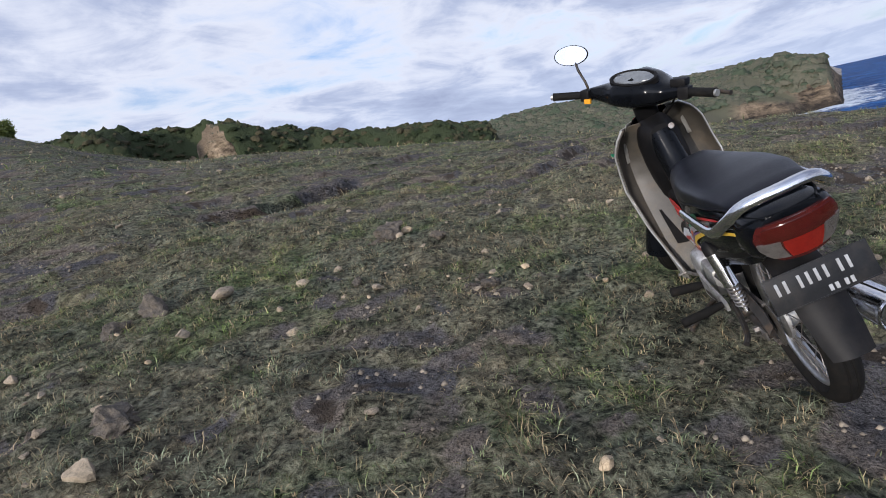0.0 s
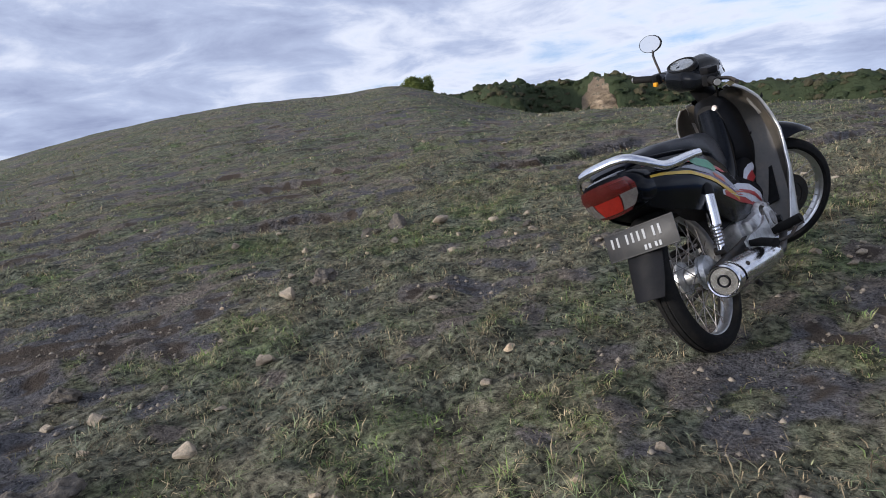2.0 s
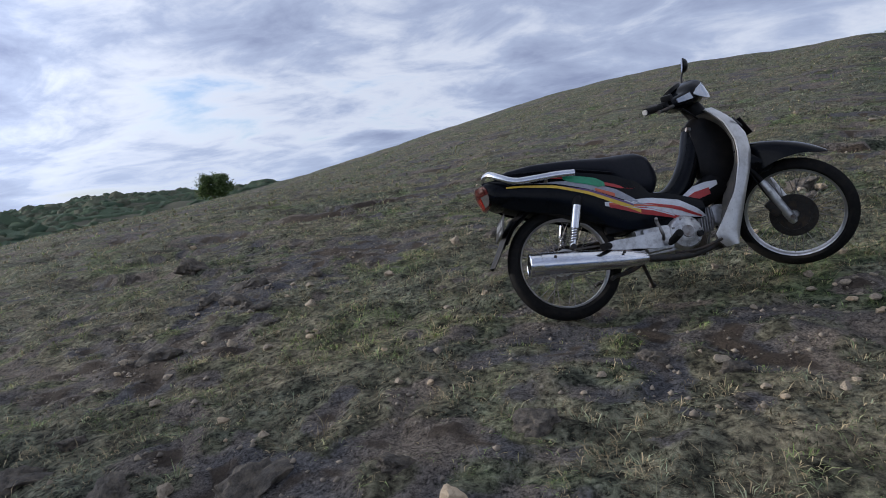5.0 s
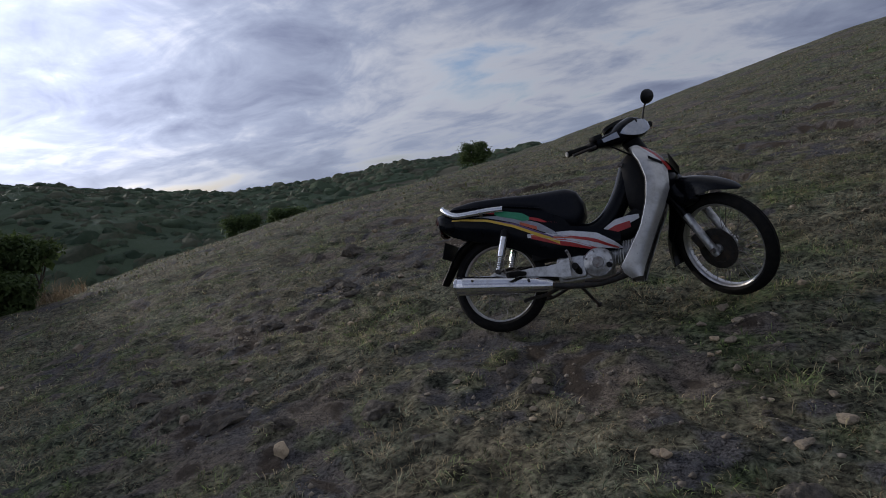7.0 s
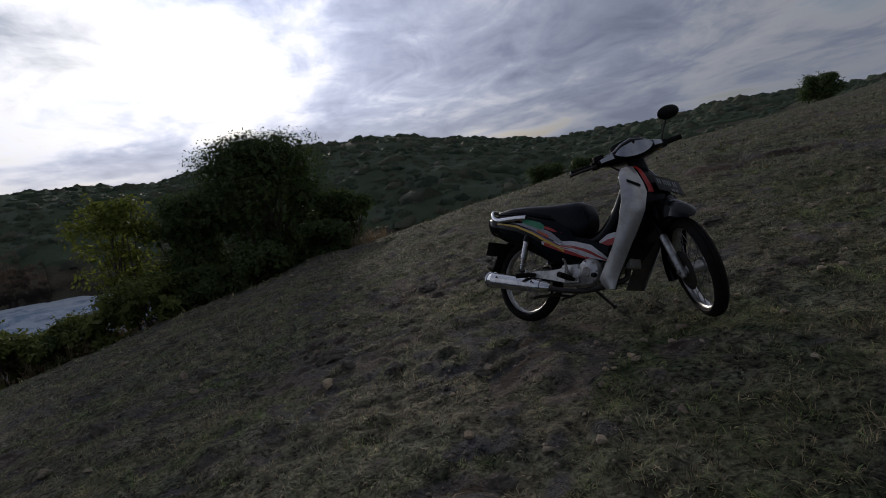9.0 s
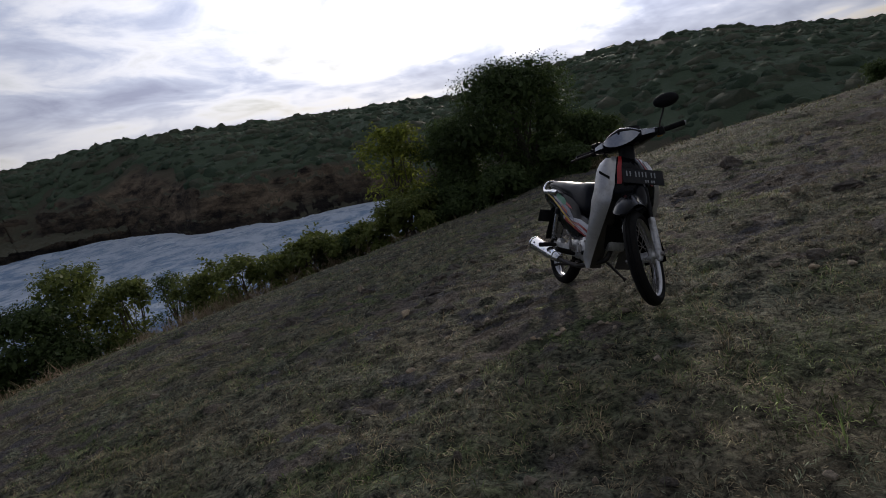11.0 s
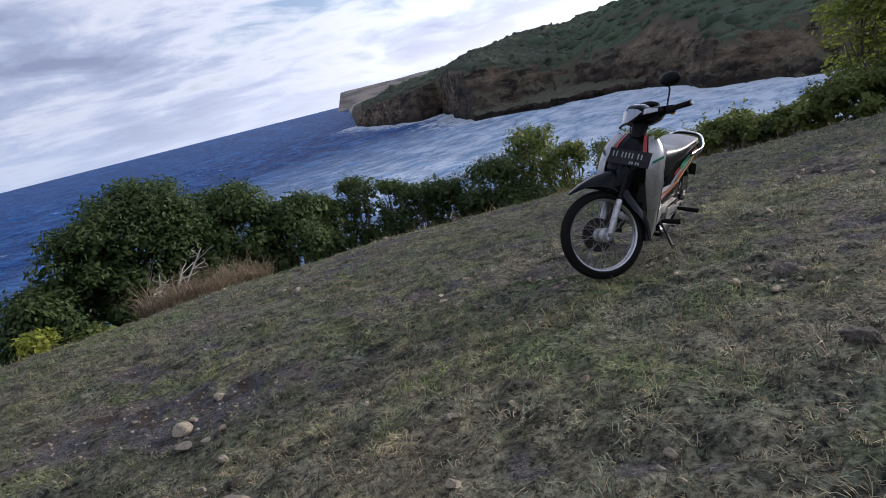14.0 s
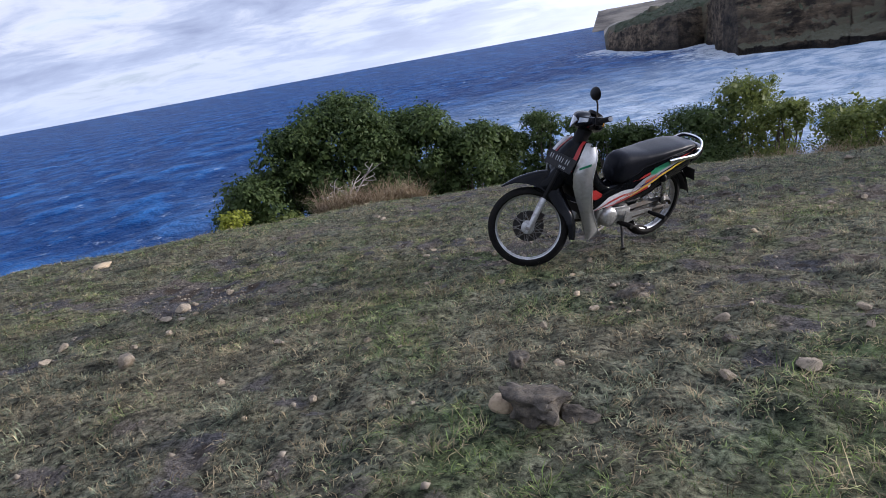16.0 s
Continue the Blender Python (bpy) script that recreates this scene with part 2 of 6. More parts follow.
    crags = n.add("ShaderNodeBump", Strength=n.ramp(steep, [(0.62, 1.0), (0.85, 0.0)]), Distance=5.0, Height=craggy)
    n.link(b.outputs[0], crags.inputs["Normal"])
    n.link(crags.outputs[0], p.inputs["Normal"])
    n.link(p.outputs[0], n.add("ShaderNodeOutputMaterial").inputs[0])
    return m


def sea_material():
    m = bpy.data.materials.new("choppy_sea")
    m.use_nodes = True
    n = Nodes(m.node_tree)
    place = n.add("ShaderNodeTexCoord").outputs["Object"]
    stretched = n.vec("MULTIPLY", place, (1.0, 0.8, 1.0)).outputs[0]
    swell = n.noise(0.075, stretched, 6.0, 0.66, 0.1)
    chop = n.noise(0.34, stretched, 5.0, 0.62, 0.3)
    rise = n.add("ShaderNodeAttribute")
    rise.attribute_name = "rise"
    # foam drifts in streaks where the swell breaks in the bay, and as small white caps outside
    bay = n.add("ShaderNodeSeparateXYZ", Vector=place)
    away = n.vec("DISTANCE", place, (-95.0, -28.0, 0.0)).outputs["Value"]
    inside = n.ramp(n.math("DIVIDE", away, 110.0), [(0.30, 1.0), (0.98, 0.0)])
    streak = n.noise(0.22, n.vec("MULTIPLY", place, (0.8, 1.2, 1.0)).outputs[0], 8.0, 0.72, 0.2)
    foam_bay = n.math("MULTIPLY", n.ramp(n.math("ADD", streak, n.math("MULTIPLY", inside, 0.16)), [(0.56, 0.0), (0.72, 0.75)]), inside)
    caps = n.ramp(n.math("ADD", n.noise(0.16, n.vec("MULTIPLY", place, (1.0, 0.6, 1.0)).outputs[0], 6.0, 0.75), n.math("MULTIPLY", rise.outputs["Fac"], 0.05)), [(0.69, 0.0), (0.74, 0.85)])
    surf = n.add("ShaderNodeAttribute")
    surf.attribute_name = "surf"
    breakers = n.ramp(n.math("ADD", n.math("MULTIPLY", surf.outputs["Fac"], 0.24), n.noise(0.30, place, 7.0, 0.72)), [(0.60, 0.0), (0.74, 0.9)])
    foam = n.math("MAXIMUM", n.math("MAXIMUM", foam_bay, caps), breakers)
    water = n.mix(n.ramp(n.math("ADD", n.math("MULTIPLY", rise.outputs["Fac"], 0.10), n.math("ADD", n.math("MULTIPLY", swell, 0.42), n.math("MULTIPLY", chop, 0.48))), [(0.43, 0.0), (0.62, 1.0)]), (0.005, 0.040, 0.150), (0.037, 0.150, 0.395))
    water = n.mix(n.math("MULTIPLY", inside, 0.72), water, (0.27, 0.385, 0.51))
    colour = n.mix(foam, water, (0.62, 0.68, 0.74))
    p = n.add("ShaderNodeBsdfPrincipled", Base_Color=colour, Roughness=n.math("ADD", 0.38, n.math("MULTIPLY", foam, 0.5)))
    p.inputs["IOR"].default_value = 1.16
    p.inputs["Specular IOR Level"].default_value = 0.05
    b = n.add("ShaderNodeBump", Strength=1.0, Distance=2.4, Height=n.math("ADD", swell, n.math("MULTIPLY", chop, 0.28)))
    n.link(b.outputs[0], p.inputs["Normal"])
    n.link(p.outputs[0], n.add("ShaderNodeOutputMaterial").inputs[0])
    return m


TURF, SEA = ground_material(), sea_material()


# ---- the lie of the land ----
SEA_LEVEL = -10.0
HILL = {(0, 0): 0.014, (0, 1): 2.236, (0, 2): 0.864, (0, 3): 2.797, (0, 4): -14.566, (0, 5): 16.306, (1, 0): 2.361, (1, 1): -0.578, (1, 2): 2.184, (1, 3): 2.294, (1, 4): 11.744, (2, 0): -0.728, (2, 1): 8.830, (2, 2): -4.134, (2, 3): 12.524, (3, 0): 1.101, (3, 1): -1.796, (3, 2): 7.434, (4, 0): -6.545, (4, 1): -3.728, (5, 0): 3.273}


def wave(x, y, size, seed):
    """Smooth made-up unevenness of about -1 to 1 with the given size in metres."""
    rng = np.random.default_rng(seed)
    z = 0.0
    for k in range(7):
        a, ph = rng.uniform(0, 2 * math.pi), rng.uniform(0, 2 * math.pi, 2)
        f = 2 * math.pi / size * rng.uniform(0.55, 1.6)
        u = x * math.cos(a) + y * math.sin(a)
        v = -x * math.sin(a) + y * math.cos(a)
        z = z + np.sin(f * u + ph[0] + 0.8 * np.sin(0.6 * f * v + ph[1]))
    return z / 4.0


def hill(x, y):
    """The smooth grassy hill; beyond its rim it drops away."""
    k = 1 / np.sqrt(1 + (x * x + y * y) / 24.0**2) / 24.0
    u, v = x * k, y * k
    z = sum(c * u**i * v**j for (i, j), c in HILL.items())
    r, az = np.hypot(x, y), np.degrees(np.arctan2(y, x)) % 360
    rim = np.interp(az, [0, 18, 26, 34, 40, 90, 110, 140, 170, 200, 230, 270, 300, 330, 360], [12, 17, 20, 30, 40, 40, 36, 30, 18, 16, 14, 11, 10, 11, 12])
    d = np.maximum(r - rim, 0)
    brow = 0.55 * np.exp(-(((az - 46.5) / 4.5) ** 2)) - 0.50 * np.exp(-(((az - 33.5) / 4.5) ** 2))
    dip = np.interp(az, [12, 24, 29, 34, 40, 47, 122, 133, 143, 150, 158], [0, -0.15, -0.22, -0.32, -0.27, 0, 0, -0.42, -0.48, -0.52, 0])
    return z - 0.5 * d * d / (d + 6) + brow * np.clip((r - 14) / 20, 0, 1) + dip * np.clip((r - 9) / 13, 0, 1)


def far_land(x, y):
    """Cliffs and hills round the bay: sea bed, shore, cliff and wooded slope by bearing."""
    r, az = np.hypot(x, y), np.degrees(np.arctan2(y, x)) % 360
    bumps = wave(x, y, 55, 5) * 0.9 + wave(x, y, 17, 6) * 0.5
    # wooded hills behind the bay and the headland that closes it
    shore = np.interp(az, [60, 100, 140, 165, 178, 185, 193, 199, 205, 211, 214.8, 215.8, 217.2, 219.4, 222.2, 224.6, 225.3],
                      [60, 60, 60, 80, 92, 94, 102, 130, 152, 150, 150, 165, 220, 206, 226, 268, 286]) + wave(x, y, 23, 3) * 2.5
    cliff = np.interp(az, [60, 140, 165, 190, 198, 204, 207.5, 210, 212, 216, 220, 223, 224.5, 225.3], [-7, -7, -8.5, -6, -6.3, -4.8, -4.6, -1, 1.2, 2.2, 0.2, -0.8, -2.5, -6])
    top = np.interp(az, [60, 100, 106, 114, 121, 130, 137, 145, 153, 166, 174, 185, 193, 201.5, 206.3, 211.9, 214.6, 217.3, 219.5, 221.8, 224.5, 225.3],
                    [6.5, 5.7, 5.0, 4.9, 2.8, 3.0, 5.8, 9.3, 9.8, 5.6, 7.4, 8.4, 9.6, 10.2, 9.2, 7.2, 6.2, 4.0, 2.8, 1.8, -0.8, -4.5])
    crest = np.maximum(shore * 1.18 + 30, 165)
    up = np.clip((r - shore) / 9.0, 0, 1)
    back_slope = np.clip((r - shore - 5) / np.maximum(crest - shore, 20), 0, 1)
    s = np.where(r < shore, -15.0, -12 + (cliff + 12) * up**0.6 + (top - cliff) * (1 - (1 - back_slope) ** 1.7))
    crag = (1.6 * np.abs(wave(x, y, 13, 71)) + 1.1 * np.abs(wave(x, y, 7, 72)) + 0.5 * np.sin(2.4 * s + wave(x, y, 30, 73))) * np.clip(1 - np.abs(r - shore - 4) / 9, 0, 1)
    a = np.where((az > 60) & (az < 225.2), s - crag + bumps * np.clip((r - shore) / 12, 0, 1), -15.0)
    # the bushy bank with a bare clay face, uphill and beyond the brow
    bank = np.interp(az, [1.2, 2.6, 5, 11, 19, 26, 29, 34, 40, 43, 60, 70], [-12, 2.9, 3.4, 4.2, 6.2, 8.7, 10.2, 11.2, 11.6, 12.2, 12.0, -12])
    lip = 74 + wave(x, y, 18, 8) * 4
    bank = bank + wave(x, y, 16, 74) * 0.9 + wave(x, y, 6, 75) * 0.4
    b = np.where((az > 1.2) & (az < 70), -9 + (bank + 9) * np.clip((r - lip) / 9.0, 0, 1) ** 0.55 + bumps * 0.4, -15.0)
    # the cliff-ended headland on the far side
    east = (az + 180) % 360 - 180
    nose = np.interp(east, [-26.6, -25.6, -23, -20, -17, -6, -1, 2, 6, 12], [-15, 3.4, 5.9, 6.6, 7.0, 7.8, 8.0, 7.4, 4.0, -12])
    c = np.where((east > -26.6) & (east < 12), -12 + (nose + 12) * np.clip((r - np.interp(east, [-26, -22, -16, 12], [192, 186, 160, 150]) - wave(x, y, 20, 9) * 4) / np.interp(east, [-26, -22, -16, 12], [12, 26, 70, 80]), 0, 1) ** 0.6 + bumps * 0.3, -15.0)
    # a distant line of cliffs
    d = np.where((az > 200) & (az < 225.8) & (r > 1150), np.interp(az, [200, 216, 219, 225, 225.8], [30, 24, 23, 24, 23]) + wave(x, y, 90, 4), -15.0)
    return np.maximum(np.maximum(a, b), np.maximum(c, d))


def terrace(x, y):
    """Little ledges that cattle trod along the slope: how far up each step, and how much of one there is."""
    along, across = 0.62 * x + 0.78 * y, 0.78 * x - 0.62 * y
    step = (along * 0.95 + 0.30 * np.sin(across * 0.7) + 0.30 * wave(x, y, 5, 1) + 0.14 * wave(x, y, 1.7, 12)) % 1.0
    amount = np.clip(wave(x, y, 3.6, 82) + 0.42, 0, 1.2) * np.clip((np.hypot(x, y) - 2.6) / 3.0, 0.12, 1)
    return step, amount


SCARS = ((5.62, 3.08, 0.62, 0.26, 0.24), (5.0, 3.50, 0.30, 0.16, 0.16), (4.42, 3.78, 0.34, 0.13, 0.13), (9.4, 4.6, 0.8, 0.22, 0.18), (7.9, 6.3, 0.7, 0.16, 0.12), (3.2, 5.9, 0.6, 0.12, 0.10))


def scar(x, y):
    """Eroded scrapes in the turf: depth in metres."""
    z = 0.0
    ca, sa = math.cos(0.62), math.sin(0.62)
    for cx, cy, long, wide, deep in SCARS:
        u, v = (x - cx) * ca - (y - cy) * sa, (x - cx) * sa + (y - cy) * ca
        v = v + 0.07 * np.sin(7 * u + cx)
        z = z + deep * np.exp(-((u / long) ** 6) - (v / wide) ** 6)
    return z


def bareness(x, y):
    """Nought in the turf, one where it is worn down to soil and on ledge risers painted like undercut shade."""
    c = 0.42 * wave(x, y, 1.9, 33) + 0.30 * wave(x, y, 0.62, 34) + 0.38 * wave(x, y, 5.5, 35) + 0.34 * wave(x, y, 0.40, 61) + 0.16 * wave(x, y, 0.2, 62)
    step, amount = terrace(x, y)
    # ledge risers go bare; their dark soil also stands in for undercut shade
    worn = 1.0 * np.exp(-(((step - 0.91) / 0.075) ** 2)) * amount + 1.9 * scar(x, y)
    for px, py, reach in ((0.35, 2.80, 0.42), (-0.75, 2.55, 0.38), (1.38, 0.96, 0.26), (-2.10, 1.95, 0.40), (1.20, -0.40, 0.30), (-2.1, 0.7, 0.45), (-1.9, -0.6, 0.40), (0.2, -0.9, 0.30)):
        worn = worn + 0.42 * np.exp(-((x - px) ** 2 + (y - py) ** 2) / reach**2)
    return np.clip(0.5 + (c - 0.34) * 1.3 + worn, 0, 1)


def height(x, y, with_far=True):
    x, y = np.asarray(x, float), np.asarray(y, float)
    z = hill(x, y)
    r = np.hypot(x, y)
    step, amount = terrace(x, y)
    riser = np.clip((step - 0.86) / 0.10, 0, 1)
    ledges = 0.13 * amount * (riser * riser * (3 - 2 * riser) - step)
    tussocks = 0.024 * np.abs(wave(x, y, 0.42, 61)) + 0.012 * wave(x, y, 0.2, 62) + 0.016 * np.abs(wave(x, y, 0.75, 64))
    z = z + ledges - (0.02 + 0.05 * np.clip((r - 4) / 6, 0, 1)) * np.clip(bareness(x, y) - 0.4, 0, 1) + tussocks * np.clip(9 / (r + 1), 0, 1) - 0.02 + 0.018 * wave(x, y, 1.1, 2) + 0.03 * wave(x, y, 3.1, 11) * np.clip((r - 2) / 3, 0, 1)
    z = z - scar(x, y)
    return np.maximum(z, far_land(x, y)) if with_far else z


def polar_sheet(name, radii, step, func, material):
    az = np.radians(np.arange(0, 360, step))
    n, k = len(az), len(radii)
    R, A = np.meshgrid(radii, az, indexing="ij")
    x, y = R * np.cos(A), R * np.sin(A)
    z = func(x, y)
    verts = np.stack([x, y, z], -1).reshape(-1, 3)
    i = np.arange(k - 1)[:, None] * n
    j = np.arange(n)[None]
    q = np.stack([i + j, i + n + j, i + n + (j + 1) % n, i + (j + 1) % n], -1).reshape(-1, 4)
    me = bpy.data.meshes.new(name)
    me.vertices.add(len(verts))
    me.vertices.foreach_set("co", verts.ravel())
    me.loops.add(q.size)
    me.loops.foreach_set("vertex_index", q.ravel().astype(np.int32))
    me.polygons.add(len(q))
    me.polygons.foreach_set("loop_start", np.arange(0, q.size, 4, dtype=np.int32))
    me.polygons.foreach_set("use_smooth", np.ones(len(q), dtype=bool))
    me.update(calc_edges=True)
    me.materials.append(material)
    return new(name, me)


radii = np.unique(np.concatenate([[1147.0, 1152.0], np.linspace(0.02, 6.5, 150), np.geomspace(6.55, 60, 190), np.linspace(60.8, 300, 130), np.geomspace(305, 1500, 24)]))
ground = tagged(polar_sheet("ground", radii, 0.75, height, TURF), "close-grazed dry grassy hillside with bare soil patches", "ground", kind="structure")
spots = np.empty(len(ground.data.vertices) * 3, np.float32)
ground.data.vertices.foreach_get("co", spots)
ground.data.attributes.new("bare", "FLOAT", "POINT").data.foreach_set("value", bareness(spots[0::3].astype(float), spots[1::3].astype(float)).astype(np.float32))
def sea_rise(x, y):
    """The swell, from about -1 to 1; its crests are sharper than its troughs."""
    w = 0.6 * wave(x, y, 17, 85) + 0.5 * wave(x, y * 0.7, 8.5, 86)
    return np.where(w > 0, w * 1.25, w * 0.7)


def sea_height(x, y):
    return SEA_LEVEL + 0.42 * sea_rise(x, y) * np.clip((1000 - np.hypot(x, y)) / 600, 0, 1)


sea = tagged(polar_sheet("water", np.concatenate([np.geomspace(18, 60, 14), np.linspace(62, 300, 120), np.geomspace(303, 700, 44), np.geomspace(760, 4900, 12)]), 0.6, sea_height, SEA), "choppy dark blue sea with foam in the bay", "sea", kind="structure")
# surf: how near each part of the water lies to the rocks
spots = np.empty(len(sea.data.vertices) * 3, np.float32)
sea.data.vertices.foreach_get("co", spots)
sx, sy = spots[0::3].astype(float), spots[1::3].astype(float)
surf = np.zeros(len(sx))
for reach in (2.5, 6, 11, 17):
    for a in np.radians(np.arange(0, 360, 45)):
        surf = np.maximum(surf, np.where(far_land(sx + reach * math.cos(a), sy + reach * math.sin(a)) > SEA_LEVEL, 1.25 - reach / 18, 0))
surf[np.hypot(sx, sy) > 300] = 0
sea.data.attributes.new("rise", "FLOAT", "POINT").data.foreach_set("value", sea_rise(sx, sy).astype(np.float32))
sea.data.attributes.new("surf", "FLOAT", "POINT").data.foreach_set("value", surf.astype(np.float32))


def sea_cliff(name, sector, label):
    """The rock face round the bay with its ledges, blocks and the low shelf at its foot."""
    az = np.arange(sector[0], sector[1], 0.13)
    k = 64
    A = np.repeat(np.radians(az)[:, None], k, 1)
    # where the rock leaves the water, by bearing
    probe = np.arange(70, 300, 0.5)
    land = far_land(probe[None] * np.cos(np.radians(az))[:, None], probe[None] * np.sin(np.radians(az))[:, None]) > SEA_LEVEL
    start = probe[np.where(land.any(1), land.argmax(1), -1)]
    start = np.array([np.median(start[max(0, i - 4):i + 5]) for i in range(len(az))])
    R = start[:, None] - 20 + np.linspace(0, 38, k)[None]
    x, y = R * np.cos(A), R * np.sin(A)
    z = far_land(x, y)
    deg = np.degrees(A)
    shelf = np.interp(deg, [198.5, 200, 203.5, 208, 211, 214.3, 215.3], [0, 5, 16, 17, 9, 5, 0]) * np.clip(0.92 + 0.14 * wave(x, y, 9, 94), 0.6, 1.05)
    inside = R - start[:, None]
    flat = (inside > -shelf) & (inside < 5) & (shelf > 1)
    face = np.clip(1 - np.abs(inside - 1) / 13.0, 0, 1)
    strata = 0.42 * np.sin(2 * math.pi * (z + 0.7 * wave(x, y, 24, 90)) / 1.9)
    blocks = 1.0 * np.abs(wave(x, y, 6.5, 91)) + 0.6 * np.abs(wave(x, y, 2.8, 92)) + 0.35 * np.abs(wave(x, y, 1.3, 93))
    z = z + 0.25 * (face > 0) + (strata - blocks + 0.75) * face * np.where(z > SEA_LEVEL - 0.8, 1.0, 0.0)
    z = np.where(face <= 0.02, far_land(x, y) - 0.6, z)
    z = np.where(flat, np.maximum(z, -8.75 + 0.4 * wave(x, y, 7, 95) + 0.5 * np.abs(wave(x, y, 2.4, 96)) + 0.05 * (inside + shelf)), z)
    n = len(az)
    i, j = np.arange(n - 1)[:, None] * k, np.arange(k - 1)[None]
    q = np.stack([i + j, i + j + 1, i + k + j + 1, i + k + j], -1).reshape(-1, 4)
    me = bpy.data.meshes.new(name)
    me.from_pydata(np.stack([x, y, z], -1).reshape(-1, 3).tolist(), [], q.tolist())
    me.materials.append(TURF)
    me.polygons.foreach_set("use_smooth", [True] * len(me.polygons))
    me.set_sharp_from_angle(angle=radians(40))
    return tagged(new(name, me), label, "cliff", kind="structure")


sea_cliff("cliff", (176.0, 225.0), "layered brown and ochre sea cliff with a dark wet foot")


# ---- mesh helpers ----
def part(name, bm, material, parent, label="", smooth=True):
    """Links a bmesh as one mesh object under a thing or a part."""
    bmesh.ops.recalc_face_normals(bm, faces=bm.faces[:])
    me = bpy.data.meshes.new(name)
    bm.to_mesh(me)
    bm.free()
    if smooth:
        me.polygons.foreach_set("use_smooth", [True] * len(me.polygons))
        me.set_sharp_from_angle(angle=radians(38))
    me.materials.append(material)
    ob = new(name, me)
    ob.parent = parent
    return tagged(ob, label) if label else ob


def spline(points, n=8):
    """Points along a smooth curve through the given ones."""
    p = [Vector(q) for q in points]
    p = [p[0] * 2 - p[1]] + p + [p[-1] * 2 - p[-2]]
    out = []
    for i in range(1, len(p) - 2):
        a, b, c, d = p[i - 1:i + 3]
        for k in range(n):
            t = k / n
            out.append(0.5 * (2 * b + (c - a) * t + (2 * a - 5 * b + 4 * c - d) * t**2 + (3 * b - a - 3 * c + d) * t**3))
    return out + [p[-2]]


def loft(bm, rings, closed=True, caps=True):
    """Bridges rings of equal length with quads."""
    vs = [[bm.verts.new(p) for p in ring] for ring in rings]
    n = len(vs[0])
    for a, b in zip(vs, vs[1:]):
        for i in range(n if closed else n - 1):
            j = (i + 1) % n
            bm.faces.new((a[i], a[j], b[j], b[i]))
    if caps and closed:
        bm.faces.new(vs[0][::-1])
        bm.faces.new(vs[-1])
    return bm


def tube(points, radius, sides=10, bm=None, flat=1.0, up=(0, 0, 1)):
    """A round or flattened bar along points; radius is a number or one a point."""
    bm = bm or bmesh.new()
    p = [Vector(q) for q in points]
    rad = radius if isinstance(radius, (list, tuple)) else [radius] * len(p)
    rings, side = [], None
    for i, q in enumerate(p):
        d = (p[min(i + 1, len(p) - 1)] - p[max(i - 1, 0)]).normalized()
        if side is None:
            side = d.cross(Vector(up))
            if side.length < 1e-3:
                side = d.cross(Vector((0, 1, 0)))
        side = (side - d * side.dot(d)).normalized()
        top = side.cross(d)
        rings.append([q + rad[i] * (math.cos(2 * math.pi * k / sides) * side + flat * math.sin(2 * math.pi * k / sides) * top) for k in range(sides)])
    return loft(bm, rings)


def revolve(profile, centre, axis=(0, 1, 0), segs=48, bm=None, closed=False):
    """Turns (radius, along) pairs round an axis through the centre."""
    bm = bm or bmesh.new()
    ax = Vector(axis).normalized()
    u = ax.orthogonal().normalized()
    v = ax.cross(u)
    c = Vector(centre)
    rings = []
    for k in range(segs):
        a = 2 * math.pi * k / segs
        d = math.cos(a) * u + math.sin(a) * v
        rings.append([bm.verts.new(c + d * r + ax * h) for r, h in profile])
    n = len(profile)
    for k in range(segs):
        A, B = rings[k], rings[(k + 1) % segs]
        for i in range(n if closed else n - 1):
            j = (i + 1) % n
            bm.faces.new((A[i], A[j], B[j], B[i]))
    return bm


def rod(a, b, radius, sides=12, bm=None, radius2=None):
    return tube([a, b], [radius, radius if radius2 is None else radius2], sides, bm)


def block(centre, size, bevel=0.006, turn=None, bm=None):
    bm = bm or bmesh.new()
    m = Matrix.Translation(centre) @ (turn or Matrix()) @ Matrix.Diagonal((*size, 1))
    made = bmesh.ops.create_cube(bm, size=1, matrix=m)
    if bevel:
        edges = list({e for v in made["verts"] for e in v.link_edges})
        bmesh.ops.bevel(bm, geom=edges, offset=bevel, segments=2, affect="EDGES", profile=0.6)
    return bm


def sheet(grid, thick, bm=None):
    """A skin through a grid of points, with thickness."""
    bm = bm or bmesh.new()
    g = [[Vector(p) for p in row] for row in grid]
    h, w = len(g), len(g[0])
    vs = [[bm.verts.new(p) for p in row] for row in g]
    for i in range(h - 1):
        for j in range(w - 1):
            bm.faces.new((vs[i][j], vs[i][j + 1], vs[i + 1][j + 1], vs[i + 1][j]))
    bm.normal_update()
    bmesh.ops.solidify(bm, geom=bm.faces[:], thickness=thick)
    return bm


def lerp(v, xs, ys):
    return float(np.interp(v, xs, ys))


def oval(x, hy, z0, z1, power=2.6, n=24, yc=0.0):
    """A rounded cross section at x, between two heights."""
    zc, hz = (z0 + z1) / 2, (z1 - z0) / 2
    ring = []
    for k in range(n):
        a = 2 * math.pi * k / n
        c, s = math.cos(a), math.sin(a)
        ring.append((x, yc + hy * math.copysign(abs(c) ** (2 / power), c), zc + hz * math.copysign(abs(s) ** (2 / power), s)))
    return ring


